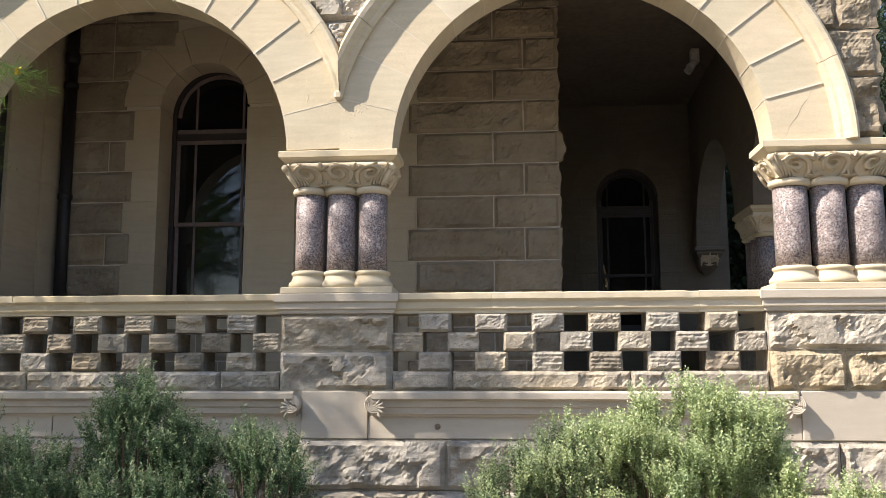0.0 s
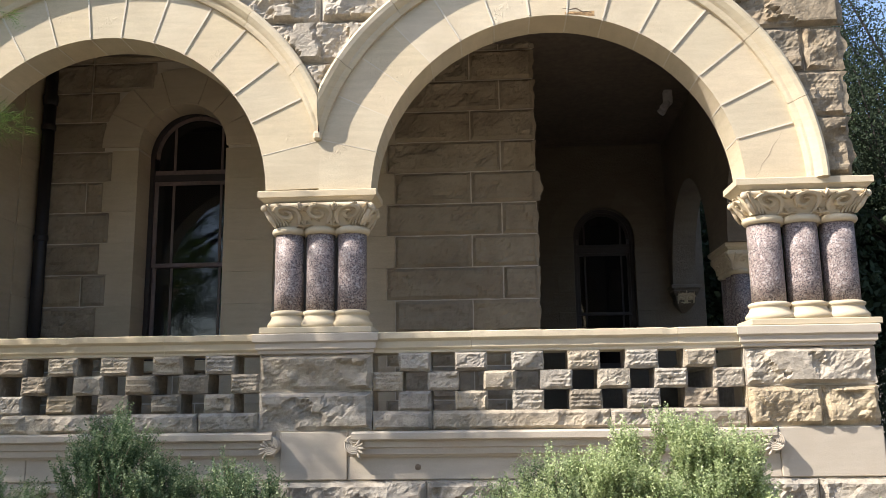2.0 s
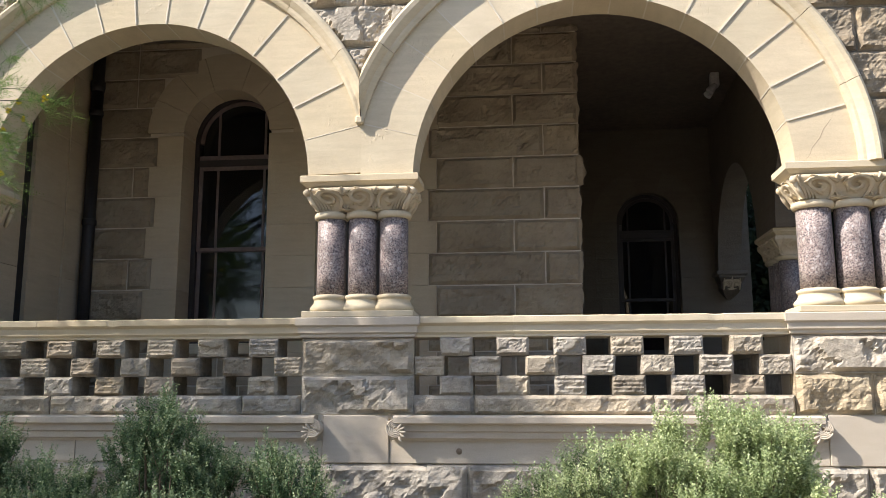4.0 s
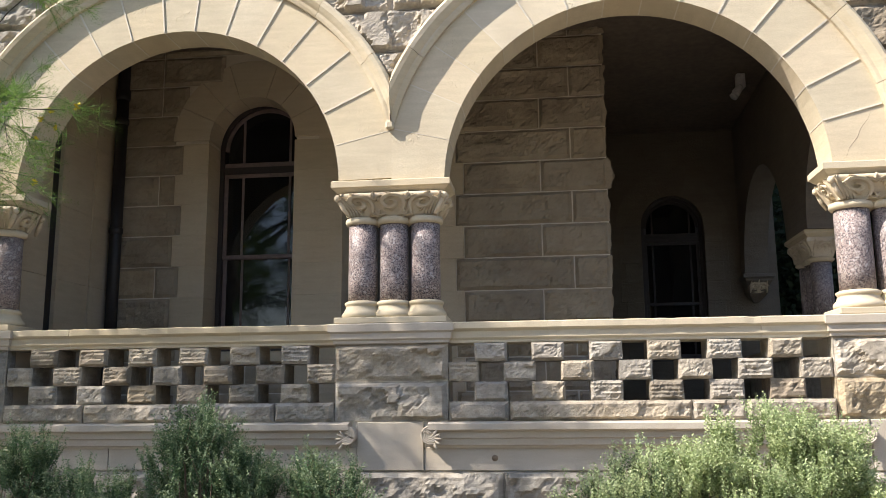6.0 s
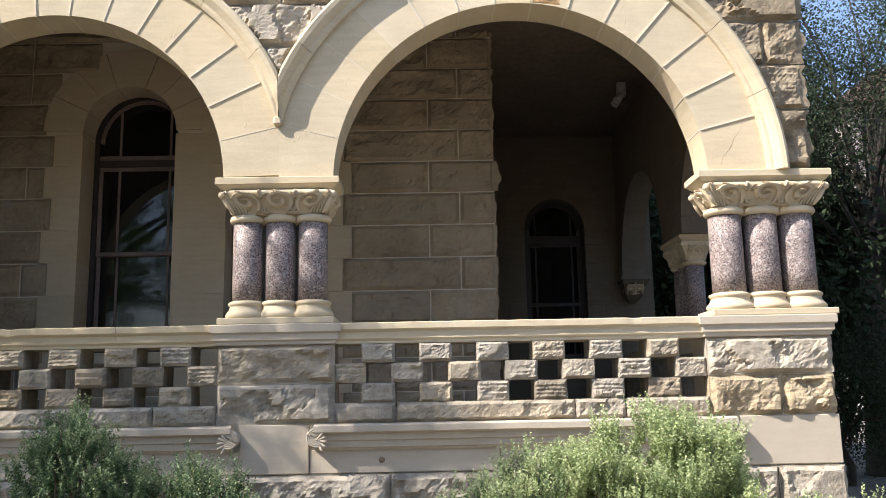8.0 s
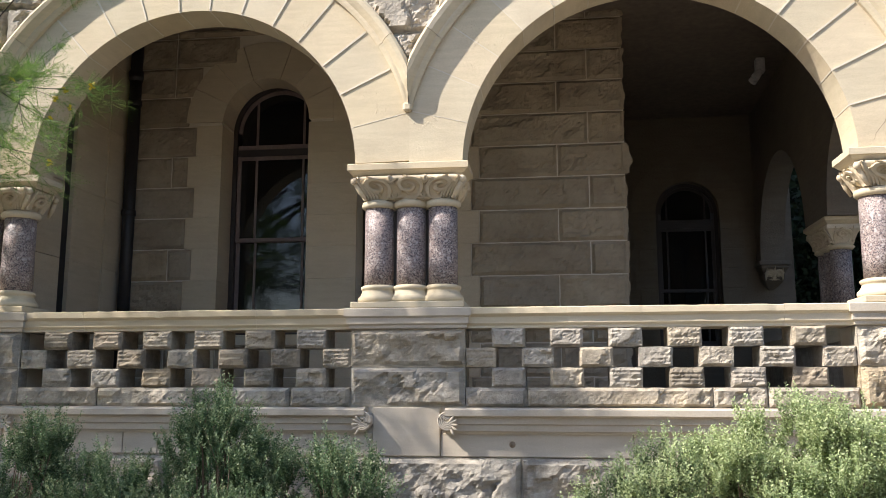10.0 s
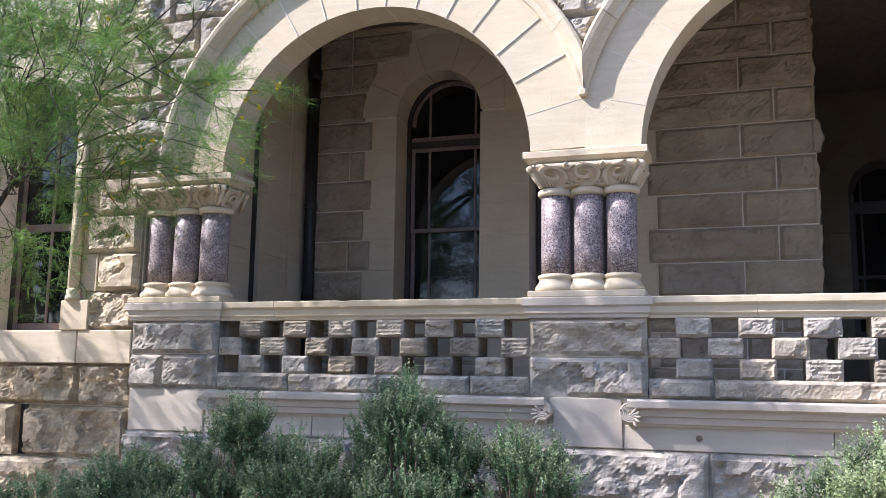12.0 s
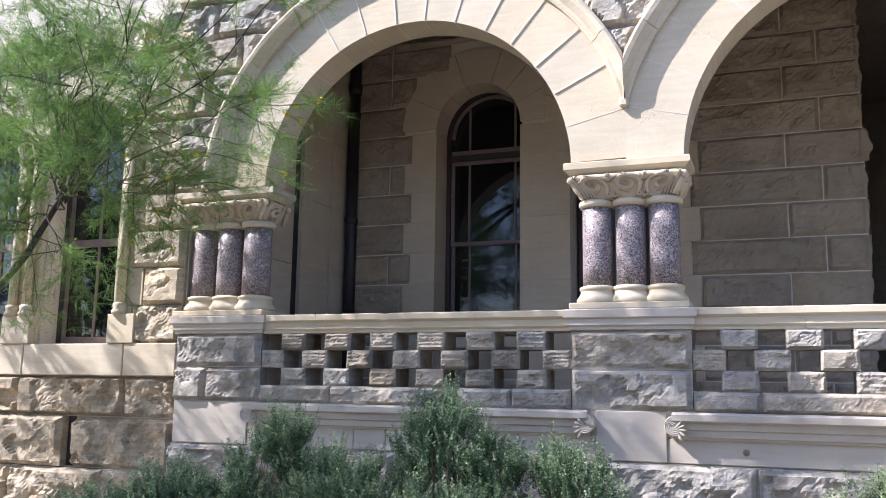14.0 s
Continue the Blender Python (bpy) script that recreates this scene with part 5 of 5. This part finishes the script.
# Left lobes of the sage, split off to carry shade in leaf colour.
add_shrub((1.58, -2.38, 0), [(1.72, -2.35, 0.98, 0.28, 0.30, 0.22), (1.41, -2.4, 0.78, 0.22, 0.28, 0.26), (1.58, -2.4, 0.45, 0.32, 0.34, 0.36)], SAGESHADE, "darkened left lobes of the sage shrub", 9, 1900, 0.0155, 0.2, 1.2)
add_shrub((3.08, -2.9, 0), [(3.06, -2.9, 0.72, 0.30, 0.32, 0.24), (3.38, -2.9, 0.74, 0.36, 0.35, 0.24), (3.18, -2.9, 0.42, 0.5, 0.4, 0.33)], SAGE, "low sunlit sage shrub", 6, 1700, 0.0155, 0.2, 1.25)


SPRAYS = 48
CROTCH = (-4.49, -1.3, 3.0)


def add_feather_tree(base, label, seed):
    """A fine-leaved tree: slender limbs, whip twigs and thread-like leaf stalks with tiny leaflets."""
    rs = random.Random(seed)
    tree = thing("tree", label, "tree", base)
    b = Vector(base)
    trunk = bmesh.new()
    tube([b + Vector((0, 0, -0.1)), b + Vector((0.05, 0, 0.5)), b + Vector((0.0, 0.1, 1.1)), b + Vector((0.1, 0.1, 1.7))], [0.12, 0.10, 0.085, 0.07], 10, trunk)
    fork = b + Vector((0.1, 0.1, 1.65))
    part("trunk", trunk, GREENBARK, tree, "smooth green trunk", True)
    stalk_pos, stalk_dir, flowers = [], [], []

    def twig(p, d, ln, r, level, bm, splay=0.7, each=4):
        pts, rad, q, n = [p], [r], p, 5
        for i in range(n):
            d = (d + Vector((rs.gauss(0, 0.13), rs.gauss(0, 0.13), rs.gauss(-0.02, 0.10)))).normalized()
            q = q + d * ln / n
            pts.append(q)
            rad.append(max(0.0012, r * (1 - 0.7 * (i + 1) / n)))
            if level == 0 and rs.random() < 0.9:
                a = Vector((rs.gauss(0, 1), rs.gauss(0, 1), rs.gauss(0.1, 0.8))).normalized()
                twig(q, (d * 0.9 + a * 0.8).normalized(), ln * rs.uniform(0.4, 0.7), rad[-1] * 0.6, 1, bm)
            for _ in range(each):
                stalk_pos.append(q + (pts[-2] - q) * rs.random())
                stalk_dir.append((d * 0.7 + Vector((rs.gauss(0, splay), rs.gauss(0, splay), rs.gauss(0.14 * splay, 0.7 * splay)))).normalized())
            if rs.random() < 0.03:
                flowers.append(q)
        tube(pts, rad, 4, bm)

    limbs = (((-2.6, -1.15, 3.75), 0.035, 20), ((-3.45, -1.2, 4.4), 0.04, 15), ((-3.4, -1.0, 3.05), 0.03, 17), ((-2.85, -1.25, 3.3), 0.026, 14), ((-4.5, -1.3, 5.4), 0.05, 6), ((-3.9, -0.9, 5.9), 0.045, 12),
             ((-5.6, -1.2, 6.3), 0.05, 16), ((-6.6, -1.6, 5.4), 0.045, 26), ((-4.6, -1.9, 3.9), 0.035, 16), ((-4.3, -1.5, 2.55), 0.028, 7), ((-4.9, -1.4, 2.75), 0.028, 22), ((-5.3, -1.3, 3.4), 0.03, 22), ((-5.25, -1.35, 4.0), 0.03, 20), ((-5.2, -0.9, 4.6), 0.03, 9), ((-3.9, -1.4, 2.75), 0.026, 4),
             ((-4.14, -2.1, 4.15), 0.03, 11), ((-3.47, -2.1, 4.00), 0.03, 11), ((-3.76, -2.1, 3.65), 0.03, 10), ((-3.17, -2.1, 4.17), 0.03, 8), ((-4.35, -2.1, 4.55), 0.03, 7), ((-3.32, -2.1, 3.47), 0.03, 6), ((-2.70, -2.1, 3.72), 0.03, 6), ((-3.76, -2.1, 4.27), 0.03, 10), ((-2.9, -1.3, 5.5), 0.035, 9),
             ((-1.8, -1.25, 5.2), 0.035, 14), ((-2.6, -1.5, 5.05), 0.035, 8), ((-3.6, -1.6, 5.0), 0.035, 8), ((-1.3, -1.3, 5.7), 0.03, 10), ((-7.4, -1.3, 4.2), 0.035, 24), ((-8.2, -1.4, 4.8), 0.035, 26), ((-7.0, -1.2, 3.5), 0.03, 20))
    crotch = Vector(CROTCH)
    bm = bmesh.new()
    tube([fork, fork.lerp(crotch, 0.35) + Vector((0.05, 0, -0.12)), fork.lerp(crotch, 0.7) + Vector((0.05, 0.03, -0.08)), crotch], [0.045, 0.038, 0.030, 0.022], 8, bm)
    part("bough", bm, BARK, tree, "dark curving bough", True)
    for end, r, count in limbs:
        bm = bmesh.new()
        e = Vector(end)
        root = fork if e.x < -5.4 else crotch
        mid = root.lerp(e, 0.5) + Vector((rs.gauss(-0.05, 0.15), rs.gauss(0, 0.12), rs.gauss(0.0, 0.22)))
        path = []
        wob, ph = Vector((rs.gauss(0, 0.12), rs.gauss(0, 0.08), rs.gauss(0, 0.17))), rs.uniform(0, 6)
        for i in range(13):
            t = i / 12
            p = root * (1 - t) ** 2 + mid * 2 * t * (1 - t) + e * t * t
            path.append(p + wob * math.sin(math.pi * t) * math.sin(5.5 * t + ph) + Vector((rs.gauss(0, 0.025), rs.gauss(0, 0.025), rs.gauss(0, 0.03))))
        tube(path, [0.27 * r * (1 - 0.8 * i / 12) for i in range(13)], 7, bm)
        limb = part("limb", bm, BARK, tree, "dark slender limb")
        tw = bmesh.new()
        for k in range(int(count * 0.5)):
            t = rs.uniform(0.34, 1.0)
            i = min(11, int(t * 12))
            p = path[i].lerp(path[i + 1], t * 12 - i)
            d = (path[i + 1] - path[i]).normalized()
            a = Vector((rs.gauss(0, 1), rs.gauss(0, 0.8), rs.gauss(0.15, 1))).normalized()
            twig(p, (d * 0.7 + a).normalized(), rs.uniform(0.35, 0.75), 0.0055, 0, tw)
        tagged(part("twig_mass", tw, BARK, limb), kind="stuff")
    # arching sprays on the far side of the crown, which throw streaks of shade on the wall
    tw = bmesh.new()
    for k in range(SPRAYS):
        x = rs.uniform(-9.4, -5.9) if k % 4 else rs.uniform(-5.9, -3.9)
        p = Vector((x, rs.uniform(-1.6, -1.0), rs.uniform(4.75, 5.7) if x > -5.9 else rs.uniform(3.6, 5.1)))
        d = Vector((0.80, rs.gauss(0, 0.05), -0.58 + rs.gauss(0, 0.08))).normalized()
        for _ in range(4):
            q = p + Vector((rs.gauss(0, 0.03), rs.gauss(0, 0.05), rs.gauss(0, 0.035)))
            twig(q, d, rs.uniform(0.6, 1.0), 0.007, 1, tw, 0.12, 4)
    tagged(part("twig_mass", tw, BARK, tree, "arching outer twigs"), kind="stuff")
    nr = np.random.RandomState(seed)
    sp, sd = np.array([tuple(v) for v in stalk_pos]), np.array([tuple(v) for v in stalk_dir])
    P, Dr = [], []
    k = 7
    L = nr.uniform(0.08, 0.20, len(sp))
    side_ = np.cross(sd, nr.normal(size=sd.shape))
    side_ /= np.linalg.norm(side_, axis=1, keepdims=True)
    for j in range(k):
        t = (j + 1) / k
        c = sp + sd * (L * t)[:, None] + np.array((0, 0, -0.03)) * (t * t)
        for s in (-1, 1):
            P.append(c)
            Dr.append(side_ * s + sd * 0.7 + nr.normal(scale=0.2, size=sd.shape))
    v, f = leaves_mesh(np.concatenate(P), np.concatenate(Dr), 0.021, 0.0042, nr)
    fast_mesh("crown", v, f, FERNY, tree, "feathery light green leaflets", "stuff")
    v, f = leaves_mesh(sp, sd, 0.15, 0.0040, nr)
    fast_mesh("leaf_stalk_mass", v, f, FERNY, tree, "", "stuff")
    for q in flowers[:40]:
        fl = bmesh.new()
        for _ in range(7):
            a = Vector((rs.gauss(0, 1), rs.gauss(0, 1), rs.gauss(0, 1))).normalized() * 0.030
            c = a.cross(Vector((0, 0.3, 1))).normalized() * 0.016
            fl.faces.new([fl.verts.new(q + x) for x in (Vector((0, 0, 0)), a * 0.6 + c, a, a * 0.6 - c)])
        part("flower", fl, YELLOW, tree, "small yellow flower")
    return tree


add_feather_tree((-5.9, -1.5, 0.0), "feathery green tree with small yellow flowers", 8)


def add_oak(base, h, spread, label, seed, clumps=160, lean=0.2, per=0, leaf=0.0, puff=0.30, limbs=18):
    rs = random.Random(seed)
    tree = thing("tree", label, "tree", base, "dark trees beside the building")
    b = Vector(base)
    tr = bmesh.new()
    top = b + Vector((lean, 0, h * 0.42))
    tube([b + Vector((0, 0, -0.2)), b + Vector((0.05, 0, h * 0.12)), b + Vector((-0.1, 0, h * 0.25)), top], [h * 0.035, h * 0.027, h * 0.025, h * 0.018], 10, tr)
    part("trunk", tr, DARKBARK, tree, "dark trunk", True)
    P = []
    for i in range(limbs):
        a = rs.uniform(0, 6.28)
        e = rs.uniform(-0.1, 1.1)
        s = b.lerp(top, rs.uniform(0.55, 1.0))
        t = top + Vector((math.cos(a) * math.cos(e) * spread, math.sin(a) * math.cos(e) * spread, math.sin(e) * h * 0.55)) * rs.uniform(0.6, 1.0)
        m = s.lerp(t, 0.5) + Vector((rs.gauss(0, 0.2), rs.gauss(0, 0.2), rs.gauss(0.1, 0.2)))
        lb = bmesh.new()
        tube([s, m, t], [h * 0.2 / limbs, h * 0.12 / limbs, h * 0.036 / limbs], 5, lb)
        part("limb", lb, DARKBARK, tree)
        for k in range(clumps // limbs + 1):
            c = m.lerp(t, rs.uniform(0, 1.1)) + Vector((rs.gauss(0, 0.35), rs.gauss(0, 0.35), rs.gauss(0, 0.3)))
            P.append(c)
    nr = np.random.RandomState(seed)
    c = np.array([tuple(p) for p in P])
    per = per or (80 if base[1] > 0 else 30)
    leaf = leaf or (0.095 if base[1] > 0 else 0.42)
    c = np.repeat(c, per, axis=0) + nr.normal(scale=puff, size=(len(P) * per, 3))
    v, f = leaves_mesh(c, nr.normal(size=c.shape) + np.array((0, 0, -0.2)), leaf, leaf * 0.56, nr)
    fast_mesh("crown", v, f, OAKLEAF, tree, "dark green oak leaves", "stuff")
    return tree


add_oak((9.4, 9.0, 0), 12.5, 3.6, "dark gnarled oak in shade beside the porch", 21, 1500, 0.2, 75, 0.058, 0.24, 50)
add_oak((10.7, 10.2, 0), 5.8, 2.0, "low dark tree beyond the porch corner", 29, 420, 0.1, 100, 0.066)
add_oak((7.9, 7.4, 0), 2.6, 0.9, "low dark bush behind the porch corner", 33, 220, 0.1, 60, 0.06, 0.22)
add_oak((13.5, 14.0, 0), 8.0, 3.4, "dark shaded oak farther back", 22, 420, 0.2, 80, 0.15)
add_oak((9.0, 15.5, 0), 7.5, 3.2, "dark shaded oak behind the building", 23, 420, 0.2, 60, 0.15)
add_oak((16.9, 20.5, 0), 8.5, 3.2, "dark tree before the distant building", 28, 420, 0.2, 60, 0.16)
# Mostly out of view; added to keep sky light from the side arches.
add_oak((8.3, 1.9, 0), 5.0, 2.1, "dark dense tree blocking sky outside the side arches", 26, 420, 0.2, 80, 0.16)
add_oak((7.4, 10.4, 0), 8.5, 2.6, "dark tree seen through the side arches", 25, 480, 0.2, 75, 0.16)
add_oak((6.3, 9.0, 0), 6.6, 1.8, "low dark tree behind the side arches", 27, 480, 0.2, 80, 0.16)
# Unseen tree, added to screen high sky from the side arcade.
add_oak((12.2, 4.6, 0), 12.5, 3.8, "unseen leafy tree screening the side arches", 24, 380)


# Unseen trees, added to dim the porch and fill the window reflections.
for i, (x, y, h) in enumerate(((-17, -15, 8), (-12.5, -18, 12), (-4, -18, 12), (5, -19, 8), (12, -18, 7), (19, -15, 8), (21, -8, 8), (-22, -8, 8))):
    add_oak((x, y, 0), h, 4.6, "broad green tree out of view, added to block low sky", 40 + i, 300, per=65 if i in (1, 2) else 20, leaf=0.15 if i in (1, 2) else 0.45, puff=0.4)


def add_shade_tree(base, lobes, label, seed, per=5200):
    """A tall broadleaf tree whose crown throws the dappled shade on the porch."""
    rs = random.Random(seed)
    nr = np.random.RandomState(seed)
    tree = thing("tree", label, "tree", base)
    b = Vector(base)
    tr = bmesh.new()
    tube([b + Vector((0, 0, -0.2)), b + Vector((0.1, 0, 1.2)), b + Vector((0, 0.1, 3.0)), b + Vector((0.2, 0, 5.0))], [0.22, 0.18, 0.14, 0.08], 12, tr)
    part("trunk", tr, DARKBARK, tree, "thick grey trunk", True)
    P = []
    for c in lobes:
        cx, cy, cz, rx, ry, rz = c
        lb = bmesh.new()
        s = b + Vector((0.1, 0, rs.uniform(2.5, 4)))
        e = Vector((cx, cy, cz))
        tube([s, s.lerp(e, 0.5) + Vector((0, 0, -0.2)), e], [0.12, 0.08, 0.03], 6, lb)
        part("limb", lb, DARKBARK, tree)
        n = int(per * rx * rz)
        u = nr.normal(size=(n // 40 + 1, 3))
        u /= np.linalg.norm(u, axis=1, keepdims=True)
        cl = np.array((cx, cy, cz)) + u * np.array((rx, ry, rz)) * (nr.uniform(0.05, 1.0, len(u)) ** 0.4)[:, None]
        P.append(np.repeat(cl, 40, axis=0) + nr.normal(scale=0.12, size=(len(cl) * 40, 3)))
    P = np.concatenate(P)
    v, f = leaves_mesh(P, nr.normal(size=P.shape), 0.085, 0.045, nr)
    fast_mesh("crown", v, f, OAKLEAF, tree, "broad green leaves", "stuff")
    return tree


CROWN = [(-3.2, -2.0, 6.2, 0.65, 0.45, 0.5), (-3.3, -2.0, 6.25, 0.65, 0.45, 0.5), (-3.2, -2.0, 6.1, 0.5, 0.4, 0.45), (-3.3, -2.1, 6.0, 0.4, 0.4, 0.35), (-3.1, -4.5, 5.75, 0.6, 0.6, 0.5), (-7.4, -3.7, 4.9, 0.8, 0.7, 0.8), (-6.4, -3.6, 5.0, 0.8, 0.7, 0.7), (-5.4, -3.6, 5.2, 0.75, 0.7, 0.7), (-4.5, -3.6, 5.3, 0.6, 0.6, 0.6), (-3.1, -4.5, 5.7, 0.7, 0.6, 0.45), (-4.2, -4.4, 5.5, 0.6, 0.6, 0.5), (-6.5, -1.35, 5.62, 0.3, 0.25, 0.40), (-8.2, -4.4, 5.6, 1.0, 0.9, 0.9), (-6.8, -4.2, 6.0, 1.0, 0.9, 0.8)]
add_shade_tree((-7.6, -4.3, 0), CROWN, "broadleaf tree shading the shrubs", 31, 820)


def add_far_building():
    b = thing("distant_building", "distant pale stone building with red roof", "building", (34, 48, 0))
    part("wall", box(28, 56, 46, 56, 0, 19.5), PALEWALL, b)
    rf = bmesh.new()
    v = [rf.verts.new(p) for p in ((27, 45, 19.5), (57, 45, 19.5), (57, 57, 19.5), (27, 57, 19.5), (33, 51, 24.0), (51, 51, 24.0))]
    for f in ((0, 1, 5, 4), (1, 2, 5), (2, 3, 4, 5), (3, 0, 4), (3, 2, 1, 0)):
        rf.faces.new([v[i] for i in f])
    part("roof", rf, ROOFM, b, "red hipped roof")
    for zz in (9.5, 13.2, 17.0):
        for i in range(10):
            x = 28.8 + i * 2.7
            w = part("window", box(x, x + 1.5, 45.93, 46.0, zz, zz + 2.1, 0.03), FRAME, b)
            part("window_sill", box(x - 0.15, x + 1.65, 45.8, 45.99, zz - 0.18, zz - 0.01, 0.02), PALEWALL, b)


add_far_building()


def add_car(x, y):
    car = thing("parked_car", "white parked pickup seen between the trees", "car", (x, y, 0))
    prof = [(-2.6, 0.45), (-2.6, 0.95), (-0.7, 1.02), (-0.35, 1.0), (0.1, 1.72), (1.0, 1.75), (1.35, 1.08), (2.45, 0.98), (2.6, 0.75), (2.6, 0.42)]
    bm = bmesh.new()
    A = [bm.verts.new((x + a, y - 0.85, z)) for a, z in prof]
    B = [bm.verts.new((x + a, y + 0.85, z)) for a, z in prof]
    n = len(prof)
    for i in range(n):
        bm.faces.new((A[i], A[(i + 1) % n], B[(i + 1) % n], B[i]))
    bm.faces.new(A)
    bm.faces.new(B[::-1])
    bmesh.ops.bevel(bm, geom=bm.edges[:], offset=0.05, segments=2, affect="EDGES")
    part("body", bm, CARWHITE, car)
    part("side_window", box(x + 0.12, x + 0.95, y - 0.862, y - 0.84, 1.18, 1.60, 0.02), BLACK, car)
    for wx in (-1.75, 1.65):
        bm = lathe([(0.36, 0), (0.38, 0.05), (0.38, 0.2), (0.36, 0.25)], 0, 0, 20)
        bm.transform(Matrix.Translation((x + wx, y - 0.66, 0.38)) @ Matrix.Rotation(radians(90), 4, "X"))
        w = part("wheel", bm, RUBBER, car)
        bm = lathe([(0.2, 0), (0.22, 0.02), (0.2, 0.03)], 0, 0, 16)
        bm.transform(Matrix.Translation((x + wx, y - 0.91, 0.38)) @ Matrix.Rotation(radians(90), 4, "X"))
        part("rim", bm, LAMPM, w)


add_car(24.2, 33.0)
